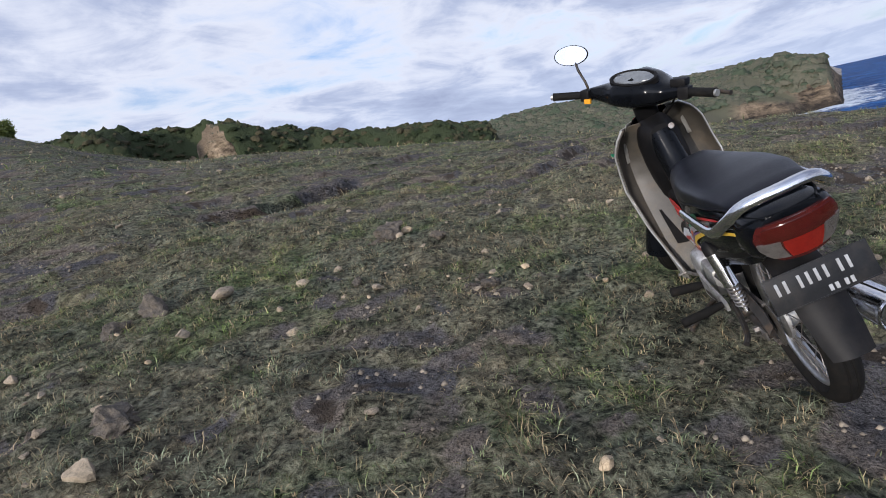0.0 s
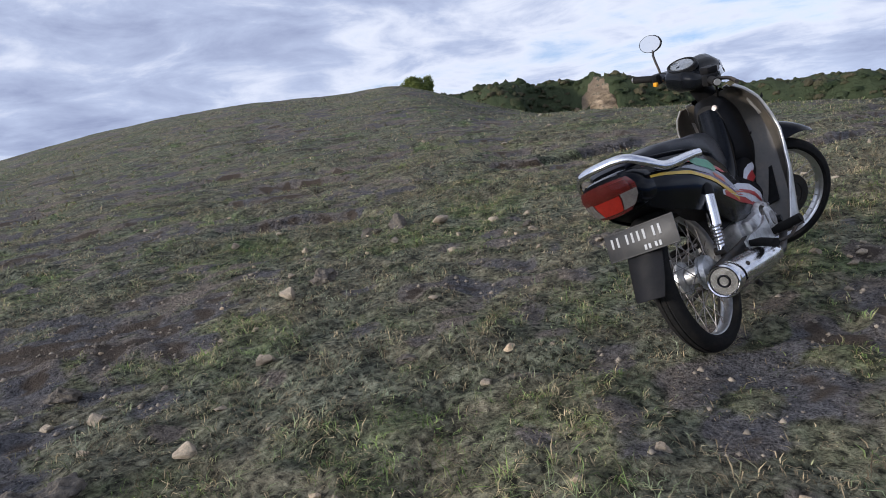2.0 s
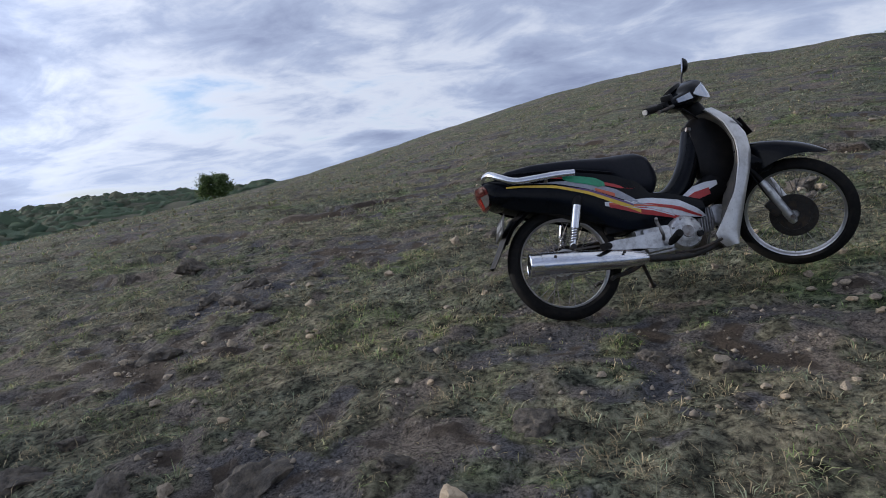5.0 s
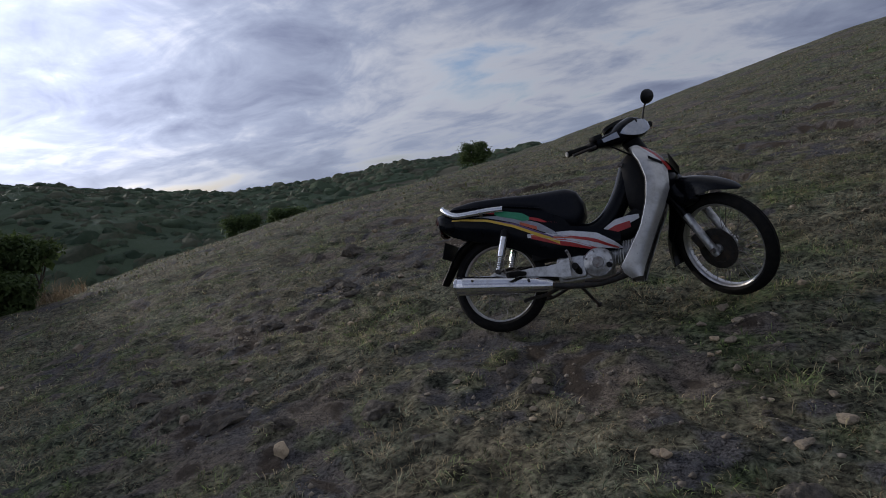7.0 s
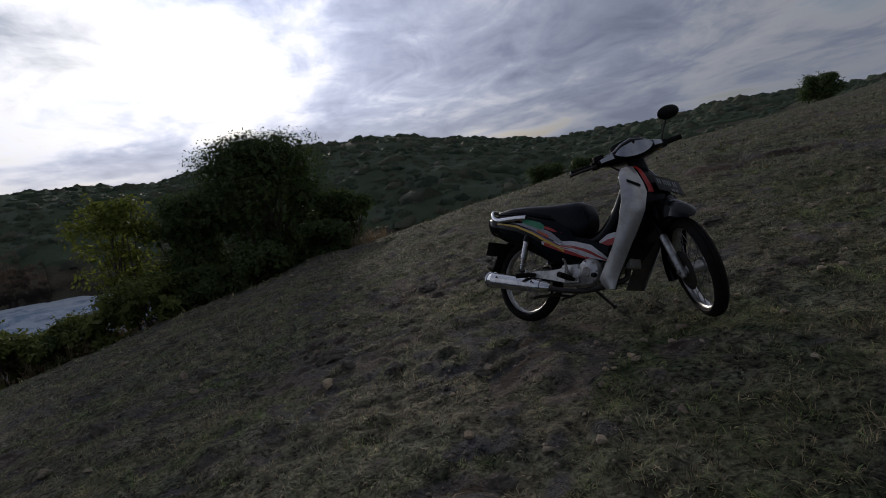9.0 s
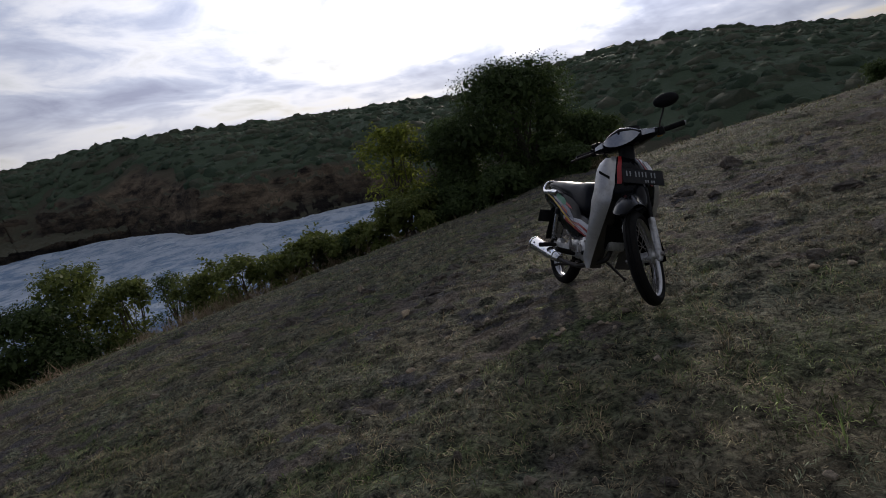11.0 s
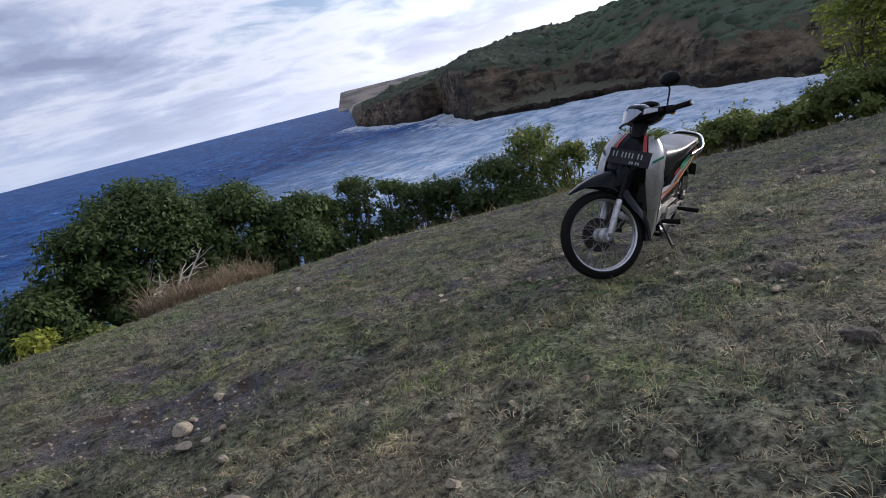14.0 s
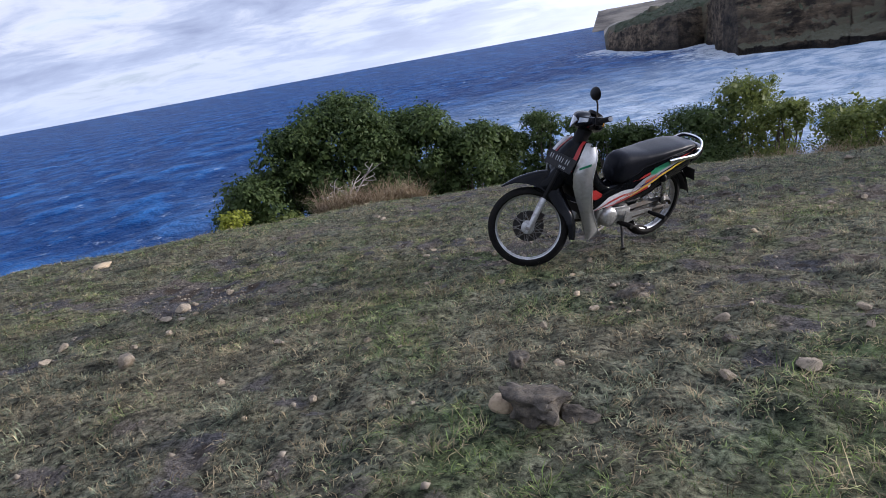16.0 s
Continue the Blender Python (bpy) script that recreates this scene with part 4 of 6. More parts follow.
for s in (1, -1):
    rows = []
    for x in np.linspace(-0.315, 0.72, 34):
        rows.append([(x, s * panel_y(x, z), z) for z in np.linspace(panel_low(x), panel_top(x), 9)])
    side = part("side_panel", sheet(rows, 0.004), GLOSS, bike, "black side panel with yellow, white and red stripes")

    def field(name, x0, x1, low, high, material, label, lift):
        """A thin decal on the panel between two lines."""
        rows = []
        for x in np.linspace(x0, x1, 26):
            a, b = max(low(x), panel_low(x) + 0.002), min(high(x), panel_top(x) - 0.002)
            rows.append([(x, s * (panel_y(x, z) + 0.0045 + lift), z) for z in np.linspace(a, max(b, a + 0.0006), 5)])
        part(name, sheet(rows, 0.0008), material, side, label)

    def line(x):
        return lerp(x, [-0.29, -0.149, 0.009, 0.161, 0.259, 0.358, 0.454], [0.700, 0.676, 0.638, 0.575, 0.520, 0.466, 0.402])

    def between(u, x0=-9.0, x1=9.0, ends=0.0):
        """A height between the yellow line and the seat, drawn in towards the ends."""
        return lambda x: line(x) + 0.010 + (panel_top(x) - line(x) - 0.014) * (u + ends * (max(0.0, x0 - x) + max(0.0, x - x1)))

    def pod(u):
        """A height across the lower flash, from its foot to its top."""
        foot, top = (lambda x: lerp(x, [0.22, 0.40, 0.574, 0.72], [0.495, 0.420, 0.365, 0.338])), (lambda x: lerp(x, [0.22, 0.36, 0.47, 0.60, 0.69, 0.72], [0.512, 0.498, 0.488, 0.452, 0.385, 0.352]))
        return lambda x: foot(x) + (top(x) - foot(x)) * (u(x) if callable(u) else u)

    field("upper_flash", -0.26, 0.45, between(0.10), between(0.46, 0.10, 0.30, -2.2), PALE, "silver-white flash under the seat", 0.0)
    field("red_band", -0.22, 0.40, between(0.52, -0.1, 0.32, 2.2), between(0.66, -0.1, 0.32, -2.2), RED, "red band", 0.0012)
    field("green_mark", 0.06, 0.255, between(0.36, 0.09, 0.22, 4.0), between(0.80, 0.09, 0.22, -4.0), GREEN, "green decal shape", 0.0024)
    field("orange_mark", 0.20, 0.29, between(0.10), between(0.26), ORANGE, "small orange mark", 0.0024)
    field("purple_line", 0.05, 0.37, lambda x: line(x) + 0.006, lambda x: line(x) + 0.006 + lerp(x, [0.05, 0.2, 0.37], [0.001, 0.012, 0.010]), PURPLE, "purple line", 0.0020)
    field("yellow_line", -0.28, 0.40, lambda x: line(x) - lerp(x, [-0.28, 0.1, 0.30, 0.40], [0.004, 0.009, 0.014, 0.013]), lambda x: line(x) + lerp(x, [-0.28, 0.1, 0.40], [0.003, 0.007, 0.006]), YELLOW, "yellow line", 0.0016)
    field("lower_flash", 0.23, 0.72, pod(0.12), pod(1.0), WHITE, "silver-white lower flash", 0.0)
    field("red_foot", 0.25, 0.60, pod(0.0), pod(lambda x: lerp(x, [0.25, 0.42, 0.60], [0.55, 0.45, 0.10])), RED, "red lower flash", 0.0012)
    field("orange_streak", 0.25, 0.56, pod(lambda x: lerp(x, [0.25, 0.42, 0.56], [0.50, 0.52, 0.48])), pod(lambda x: lerp(x, [0.25, 0.36, 0.56], [0.80, 0.66, 0.50])), ORANGE, "orange streak", 0.0014)
    field("red_streak", 0.42, 0.70, pod(lambda x: lerp(x, [0.42, 0.56, 0.70], [0.66, 0.46, 0.20])), pod(lambda x: lerp(x, [0.42, 0.56, 0.70], [0.68, 0.66, 0.42])), RED, "red streak", 0.0018)
    field("white_streak", 0.30, 0.56, pod(lambda x: lerp(x, [0.30, 0.45, 0.56], [0.42, 0.28, 0.10])), pod(lambda x: lerp(x, [0.30, 0.45, 0.56], [0.43, 0.37, 0.16])), WHITE, "white streak", 0.0026)

bm = bmesh.new()
loft(bm, [oval(x, panel_y(x, (panel_low(x) + panel_top(x)) / 2) * 0.93, panel_low(x) + 0.004, panel_top(x) - 0.004, 4.0, 24) for x in np.linspace(-0.31, 0.70, 24)])
part("body_core", bm, MATT, bike)

# spine between the knees and the column cover
bm = bmesh.new()
path = spline([(0.45, 0, 0.495), (0.55, 0, 0.470), (0.63, 0, 0.495), (0.70, 0, 0.56), (0.765, 0, 0.66), (0.82, 0, 0.79)], 9)
part("spine_cover", tube(path, [0.064 - 0.010 * k / (len(path) - 1) for k in range(len(path))], 20, bm, 0.95), GLOSS, bike, "black spine cover")
for s in (1, -1):
    rows = [[(x, s * 0.072, z0 + (z1 - z0) * v) for v in (0, 0.5, 1)] for x, z0, z1 in ((0.64, 0.45, 0.47), (0.70, 0.455, 0.505), (0.77, 0.47, 0.515), (0.83, 0.49, 0.512))]
    part("spine_flash", sheet(rows, 0.003), WHITE if s < 0 else RED, bike, "white flash" if s < 0 else "red flash")
    rows = [[(x, s * 0.075, z0 + (z1 - z0) * v) for v in (0, 0.5, 1)] for x, z0, z1 in ((0.64, 0.432, 0.45), (0.70, 0.435, 0.474), (0.78, 0.45, 0.484))]
    part("spine_stripe", sheet(rows, 0.003), RED, bike, "red stripe")

bm = bmesh.new()
loft(bm, [oval(x, hy, z0, z1, 3.0, 20) for x, hy, z0, z1 in ((0.60, 0.062, 0.40, 0.47), (0.68, 0.066, 0.385, 0.49), (0.78, 0.066, 0.40, 0.54), (0.88, 0.066, 0.43, 0.62))])
part("centre_cover", bm, MATT, bike, "black cover behind the leg shield")

# tail: lamp, housing, mudguard, plate
bm = bmesh.new()
loft(bm, [oval(x, hy, z0, z1, 3.2, 24) for x, hy, z0, z1 in ((-0.20, 0.112, 0.60, 0.745), (-0.255, 0.112, 0.605, 0.750), (-0.300, 0.100, 0.632, 0.746), (-0.318, 0.080, 0.660, 0.742))])
tail = part("tail_housing", bm, GLOSS, bike, "black tail housing")


def lamp_skin(w0, w1, v0, v1, lift):
    """A piece of the tail lamp's curved face; w runs across, v upwards."""
    rows = []
    for v in np.linspace(v0, v1, 8):
        half = lerp(v, [0, 0.15, 0.4, 0.75, 1], [0.052, 0.072, 0.090, 0.096, 0.082])
        row = []
        for w in np.linspace(w0, w1, 13):
            y, z = w * half, 0.616 + 0.114 * v + 0.006 * w * w * (1 - 2 * v)
            x = -0.331 + 0.36 * max(0, 0.694 - z) + 4.4 * y * y - lift
            row.append((x, y, z))
        rows.append(row)
    return sheet(rows, 0.012)


tail_lamp = part("tail_lamp", lamp_skin(-1, 1, 0, 1, 0.004), SMOKED, tail, "dark red wide tail lamp")
part("brake_lens", lamp_skin(-0.48, 0.48, 0.10, 0.55, 0.0085), RED_LENS, tail_lamp, "bright red brake lens")
part("upper_lens", lamp_skin(-0.86, 0.86, 0.56, 0.92, 0.0075), DEEP_LENS, tail_lamp, "deep red upper lens")
for s in (1, -1):
    part("turn_lens", lamp_skin(*sorted((s * 0.52, s * 1.0)), 0.10, 0.58, 0.0085), SMOKY, tail_lamp, "clear turn signal lens")

rows = []
for x, z, hy in ((-0.06, 0.590, 0.060), (-0.14, 0.580, 0.064), (-0.215, 0.545, 0.066), (-0.262, 0.490, 0.066), (-0.300, 0.430, 0.064), (-0.332, 0.380, 0.060), (-0.368, 0.330, 0.052)):
    rows.append([(x + 0.020 * abs(u) ** 2, u * hy, z - 0.018 * abs(u) ** 2 * (1 if z > 0.5 else 0.3)) for u in np.linspace(-1, 1, 9)])
part("rear_mudguard", sheet(rows, 0.004), MATT, bike, "black plastic rear mudguard flap")
rows = []
for a in np.radians(np.linspace(-40, 62, 12)):
    rows.append([(math.sin(-a) * (0.318 - 0.02 * abs(u) ** 3) , u * 0.062, 0.28 + math.cos(a) * (0.318 - 0.02 * abs(u) ** 3)) for u in np.linspace(-1, 1, 7)])
part("inner_mudguard", sheet(rows, 0.003), MATT, bike)


def plate(name, m, label):
    """A dark registration plate whose characters are plain bars."""
    bm = block((0, 0, 0), (0.262, 0.0025, 0.098), 0.001)
    bm.transform(m)
    p = part(name, bm, PLATE, bike, label)
    rim = bmesh.new()
    for z in (-0.046, 0.046):
        block((0, -0.0022, z), (0.256, 0.0012, 0.0022), 0, None, rim)
    rim.transform(m)
    part("plate_edge", rim, PLATE, p)
    places = [(-0.104 + 0.0215 * k + 0.014 * (k > 1) + 0.014 * (k > 5), 0.013, 0.0080, 0.034) for k in range(8)] + [(0.012 + 0.015 * k + 0.008 * (k > 1), -0.031, 0.009, 0.017) for k in range(4)]
    for x, z, w, h in places:
        bar = block((x, -0.0020, z), (w, 0.0018, h), 0.0006)
        bar.transform(m)
        part("plate_bar", bar, PLATE_MARK, p)
    return p


plate("rear_plate", Matrix.Translation((-0.272, -0.018, 0.512)) @ pose(0, 0, 0, 0, 0, -90) @ pose(0, 0, 0, -17, 0, 0), "black rear registration plate with pale bars")
plate("front_plate", Matrix.Translation((1.052, 0.028, 0.752)) @ pose(0, 0, 0, 0, 0, 90) @ pose(0, 0, 0, -24, 0, 0), "black front registration plate with pale bars")

# chromed grab rail round the tail
half = [(0.119, 0.158, 0.680), (0.03, 0.160, 0.688), (-0.08, 0.158, 0.692), (-0.17, 0.152, 0.700), (-0.235, 0.130, 0.738), (-0.275, 0.085, 0.776), (-0.292, 0.0, 0.784)]
points = spline(half + [(x, -y, z) for x, y, z in half[-2::-1]], 6)
rail = part("grab_rail", tube(points, 0.0095, 12, None, 1.7), CHROME, bike, "chromed steel grab rail")
for s in (1, -1):
    part("rail_bracket", tube([(-0.02, s * 0.157, 0.685), (-0.02, s * 0.118, 0.665)], 0.010, 8), STEEL, rail)

# leg shields: curved silver outside, plain inside
zs = np.linspace(0.175, 0.862, 22)
for s in (1, -1):
    rows, inner = [], []
    for z in zs:
        fx = lerp(z, [0.175, 0.24, 0.335, 0.43, 0.50, 0.60, 0.70, 0.78, 0.83, 0.862], [0.795, 0.822, 0.870, 0.918, 0.958, 1.002, 1.012, 0.975, 0.930, 0.897])
        fy = lerp(z, [0.175, 0.335, 0.50, 0.65, 0.78, 0.862], [0.150, 0.150, 0.145, 0.135, 0.118, 0.095])
        bx = lerp(z, [0.175, 0.21, 0.245, 0.28, 0.42, 0.55, 0.66, 0.76, 0.81, 0.862], [0.745, 0.712, 0.705, 0.738, 0.838, 0.890, 0.910, 0.892, 0.870, 0.858])
        by = lerp(z, [0.175, 0.28, 0.42, 0.60, 0.76, 0.82, 0.862], [0.145, 0.168, 0.198, 0.214, 0.195, 0.170, 0.128])
        row = []
        for u in np.linspace(0, 1, 9):
            bow = math.sin(math.pi * u) * 0.016
            row.append((fx + (bx - fx) * u + bow * 0.7, s * (fy + (by - fy) * u + bow), z))
        rows.append(row)
        inner.append([(fx - 0.065, s * 0.05, z), (fx - 0.03, s * (fy * 0.75), z)] + [(x - 0.012, y - s * 0.006, zz) for x, y, zz in row[1:]])
    shield = part("leg_shield", sheet(rows, 0.005), SILVER, bike, "silver painted leg shield with scuffs")
    part("shield_lining", sheet(inner, 0.003), INNER, shield, "dull grey-brown inner lining")
    edge = [r[-1] for r in rows]
    part("shield_edge", tube([(x - 0.002, y, z) for x, y, z in edge], 0.0045, 7), SILVER, shield)
    part("shield_mark", sheet([[(lerp(v, [0, 1], [0.995, 0.935]), s * (lerp(v, [0, 1], [0.150, 0.192]) + 0.008), lerp(v, [0, 1], [0.735, 0.770]) + w) for w in (-0.008, 0, 0.008)] for v in np.linspace(0, 1, 5)], 0.002), GREEN if s > 0 else MATT, shield, "small dark decal")

# nose: black middle between two red stripes
rows, red_rows = [], {1: [], -1: []}
for z in np.linspace(0.60, 0.880, 12):
    x = lerp(z, [0.60, 0.66, 0.73, 0.80, 0.85, 0.88], [1.040, 1.066, 1.048, 1.005, 0.965, 0.925])
    hy = lerp(z, [0.60, 0.70, 0.80, 0.88], [0.125, 0.130, 0.112, 0.070])
    rows.append([(x - 0.055 * (abs(u) ** 2.2), u * hy, z) for u in np.linspace(-1, 1, 13)])
    for s in (1, -1):
        if z > 0.70:
            red_rows[s].append([(x - 0.055 * (u**2.2) + 0.004, s * u * hy, z) for u in (0.72, 0.80, 0.90)])
nose = part("nose_panel", sheet(rows, 0.005), GLOSS, bike, "black nose panel with red stripes")
for s in (1, -1):
    part("nose_stripe", sheet(red_rows[s], 0.002), RED, nose, "red stripe")
    rows = [[(lerp(z, [0.70, 0.80, 0.88], [1.0, 0.955, 0.885]) - 0.02 * u, s * (lerp(z, [0.70, 0.80, 0.88], [0.122, 0.105, 0.07]) + 0.028 * u), z + 0.003) for u in (0, 0.5, 1)] for z in np.linspace(0.69, 0.872, 8)]
    part("nose_side", sheet(rows, 0.004), SILVER, nose, "silver nose edge")
bm = bmesh.new()
loft(bm, [oval(x, hy, z0, z1, 3.0, 20) for x, hy, z0, z1 in ((0.785, 0.055, 0.56, 0.83), (0.83, 0.082, 0.50, 0.865), (0.88, 0.088, 0.46, 0.87), (0.94, 0.085, 0.50, 0.84), (0.99, 0.07, 0.60, 0.78))])
part("inner_shield", bm, MATT, bike, "black inner shield and column cover")
part("key_switch", rod((0.795, -0.045, 0.80), (0.775, -0.045, 0.805), 0.012, 12), STEEL, bike)
part("lower_cover", sheet([[(lerp(v, [0, 1], [0.90, 0.80]), u * 0.12, lerp(v, [0, 1], [0.44, 0.30]) + 0.02 * u * u) for u in np.linspace(-1, 1, 7)] for v in np.linspace(0, 1, 6)], 0.004), MATT, bike)

# engine, lying forward, with its covers
bm = block((0.50, 0, 0.285), (0.30, 0.17, 0.15), 0.03)
engine = part("engine", bm, ALLOY, bike, "grimy cast alloy engine")
bm = revolve([(0.0, 0.050), (0.040, 0.050), (0.048, 0.044), (0.074, 0.036), (0.082, 0.024), (0.084, 0.0)], (0.585, -0.085, 0.288), (0, -1, 0), 36)
part("clutch_cover", bm, ALLOY, engine, "round alloy clutch cover")
bm = revolve([(0.0, 0.052), (0.028, 0.052), (0.032, 0.046)], (0.585, -0.087, 0.288), (0, -1, 0), 24)
for k in range(7):
    a = 2 * math.pi * k / 7
    rod((0.585 + 0.068 * math.cos(a), -0.115, 0.288 + 0.068 * math.sin(a)), (0.585 + 0.068 * math.cos(a), -0.130, 0.288 + 0.068 * math.sin(a)), 0.006, 6, bm)
part("cover_bolts", bm, STEEL, engine)
part("oil_cap", revolve([(0, 0.022), (0.014, 0.022), (0.016, 0.0)], (0.64, -0.125, 0.265), (0, -1, 0), 12), MATT, engine)
part("side_case", block((0.445, -0.095, 0.285), (0.14, 0.05, 0.12), 0.02), ALLOY, engine)
bm = revolve([(0.0, 0.045), (0.05, 0.045), (0.066, 0.036), (0.074, 0.02), (0.076, 0.0)], (0.56, 0.082, 0.29), (0, 1, 0), 32)
part("generator_cover", bm, ALLOY, engine, "dirty alloy generator cover")
part("sprocket_cover", block((0.43, 0.098, 0.29), (0.14, 0.04, 0.11), 0.018), ALLOY, engine)
bm = bmesh.new()
for k in range(9):
    x = 0.645 + k * 0.0145
    block((x, 0, 0.330), (0.005, 0.125 - 0.003 * abs(k - 4), 0.115), 0.001, pose(0, 0, 0, 0, 8, 0), bm)
part("cylinder_fins", bm, ALLOY, engine, "finned alloy cylinder")
part("cylinder", rod((0.62, 0, 0.325), (0.78, 0, 0.345), 0.045, 18), ALLOY, engine)
part("cylinder_head", block((0.805, 0, 0.345), (0.07, 0.115, 0.105), 0.018), ALLOY, engine)
part("carburettor", block((0.66, -0.02, 0.42), (0.07, 0.07, 0.06), 0.012), STEEL, engine)
part("kick_starter", tube(spline([(0.465, -0.12, 0.275), (0.455, -0.15, 0.300), (0.440, -0.155, 0.36), (0.435, -0.17, 0.375)]), 0.008, 8), STEEL, engine, "kick-start lever")
part("gear_pedal", tube(spline([(0.62, 0.125, 0.235), (0.66, 0.135, 0.225), (0.70, 0.15, 0.225), (0.70, 0.185, 0.228)]), 0.007, 8), STEEL, engine, "gear pedal")
part("brake_pedal", tube(spline([(0.50, -0.12, 0.20), (0.60, -0.16, 0.19), (0.68, -0.175, 0.205), (0.70, -0.20, 0.21)]), 0.007, 8), IRON, bike, "brake pedal")

# exhaust
pipe = tube(spline([(0.80, -0.02, 0.295), (0.80, -0.05, 0.235), (0.74, -0.10, 0.205), (0.58, -0.13, 0.175), (0.42, -0.165, 0.185), (0.30, -0.178, 0.208)]), 0.016, 12)
exhaust = part("exhaust_pipe", pipe, IRON, bike, "rust-stained exhaust pipe")
a, b = Vector((0.34, -0.176, 0.203)), Vector((-0.205, -0.181, 0.285))
d = (b - a).normalized()
bm = tube([a, a + d * 0.03, a + d * 0.12, a + d * 0.30, b - d * 0.006, b], [0.022, 0.033, 0.042, 0.049, 0.052, 0.049], 28)
muffler = part("muffler", bm, CHROME, exhaust, "chromed silencer")
part("muffler_end", revolve([(0.0, -0.05), (0.015, -0.05), (0.015, 0.002), (0.019, 0.006), (0.022, 0.000), (0.026, -0.014), (0.041, -0.012), (0.044, 0.004), (0.049, 0.004), (0.052, -0.006)], b, d, 28), MATT, muffler, "black muffler end")
part("muffler_ring", revolve([(0.046, -0.010), (0.054, -0.010), (0.0545, 0.004), (0.050, 0.008), (0.046, 0.005)], b, d, 28, closed=True), CHROME, muffler)
rows = []
for t in np.linspace(0.07, 0.50, 10):
    c = a + d * t
    r = lerp(t, [0.03, 0.12, 0.30, 0.55], [0.033, 0.042, 0.049, 0.052]) + 0.006
    rows.append([c + Vector((0, -math.cos(g) * r, math.sin(g) * r)) for g in np.radians(np.linspace(-28, 82, 9))])
part("heat_shield", sheet(rows, 0.002), CHROME, muffler, "chromed heat shield")
for t in (0.12, 0.44):
    c = a + d * t
    part("shield_screw", revolve([(0, 0.006), (0.006, 0.005), (0.008, 0)], c + Vector((0, -0.050, 0.026)), (0, -0.9, 0.45), 10), IRON, muffler)
part("muffler_hanger", block((0.165, -0.150, 0.265), (0.05, 0.008, 0.05), 0.003), IRON, exhaust)

# rear suspension, swing arm, chain case
for s in (1, -1):
    top, low = Vector((0.109, s * 0.130, 0.560)), Vector((0.028, s * 0.118, 0.335))
    g = (low - top)
    shock = part("shock_absorber", rod(top + g * 0.14, top + g * 0.62, 0.0225, 18), CHROME, bike, "chromed shock absorber")
    part("shock_cap", tube([top - g * 0.04, top + g * 0.02, top + g * 0.15], [0.012, 0.024, 0.025], 16), MATT, shock)
    part("shock_rod", rod(top + g * 0.60, low, 0.015, 14), CHROME, shock)
    bm = bmesh.new()
    helix = [top + g * (0.60 + 0.30 * k / 60) + Vector((0.019 * math.cos(k * 0.6), 0, 0)) + Vector((0, 0.019 * math.sin(k * 0.6), 0)) for k in range(61)]
    part("shock_spring", tube(helix, 0.003, 6, bm), STEEL, shock)
    part("shock_foot", rod(low + Vector((0, s * 0.016, 0)), low - Vector((0, s * 0.022, 0)), 0.014, 12), IRON, shock)
    arm = part("swing_arm", tube(spline([(0.42, s * 0.075, 0.270), (0.25, s * 0.088, 0.272), (0.10, s * 0.096, 0.280), (-0.045, s * 0.098, 0.282)]), 0.017, 10, None, 1.25), IRON, bike)
    part("axle_nut", rod((0, s * 0.095, 0.28), (0, s * 0.128, 0.28), 0.011, 6), STEEL, arm)
    part("chain_tensioner", block((-0.04, s * 0.112, 0.282), (0.05, 0.006, 0.03), 0.002), STEEL, arm)
    # alloy footrest hangers
    rows = [[(x, s * 0.148, z0 + (z1 - z0) * v) for v in np.linspace(0, 1, 4)] for x, z0, z1 in ((0.165, 0.282, 0.312), (0.22, 0.272, 0.318), (0.32, 0.255, 0.312), (0.40, 0.238, 0.318), (0.44, 0.235, 0.335))]
    hanger = part("footrest_hanger", sheet(rows, 0.010), ALLOY, bike, "cast alloy footrest hanger")
    part("hanger_slot", sheet([[(x, s * 0.1555, z + w) for w in (-0.006, 0, 0.006)] for x, z in ((0.24, 0.292), (0.31, 0.284), (0.37, 0.280))], 0.002), IRON, hanger)
    peg = tube([(0.19, s * 0.15, 0.295), (0.17, s * 0.20, 0.293), (0.12, s * 0.262, 0.286)] if s < 0 else [(0.20, 0.15, 0.295), (0.19, 0.21, 0.296), (0.178, 0.295, 0.300)], [0.012, 0.016, 0.016], 12)
    part("passenger_peg", peg, RUBBER, hanger, "black rubber passenger peg")
    part("foot_peg", tube([(0.485, s * 0.13, 0.248), (0.484, s * 0.17, 0.256), (0.482, s * 0.262, 0.274)], [0.010, 0.018, 0.018], 12), RUBBER, bike, "black rubber foot peg")
bm = sheet([[(x, 0.112 - 0.02 * abs(v), z + v * 0.022) for v in (-1, -0.5, 0, 0.5, 1)] for x, z in ((-0.09, 0.30), (-0.06, 0.335), (0.03, 0.355), (0.20, 0.340), (0.36, 0.325))], 0.004)
part("chain_case", bm, IRON, bike, "dark chain guard")
for z in (0.352, 0.208):
    bm = tube([(0, 0.075, z), (0.42, 0.075, z - (z - 0.285) * 0.45)], 0.0035, 6)
    for k in range(26):
        x = k * 0.0165
        block((x, 0.075, z - (z - 0.285) * 0.45 * k / 26), (0.012, 0.010, 0.009), 0, None, bm)
    part("chain", bm, STEEL, bike, "dirty drive chain")

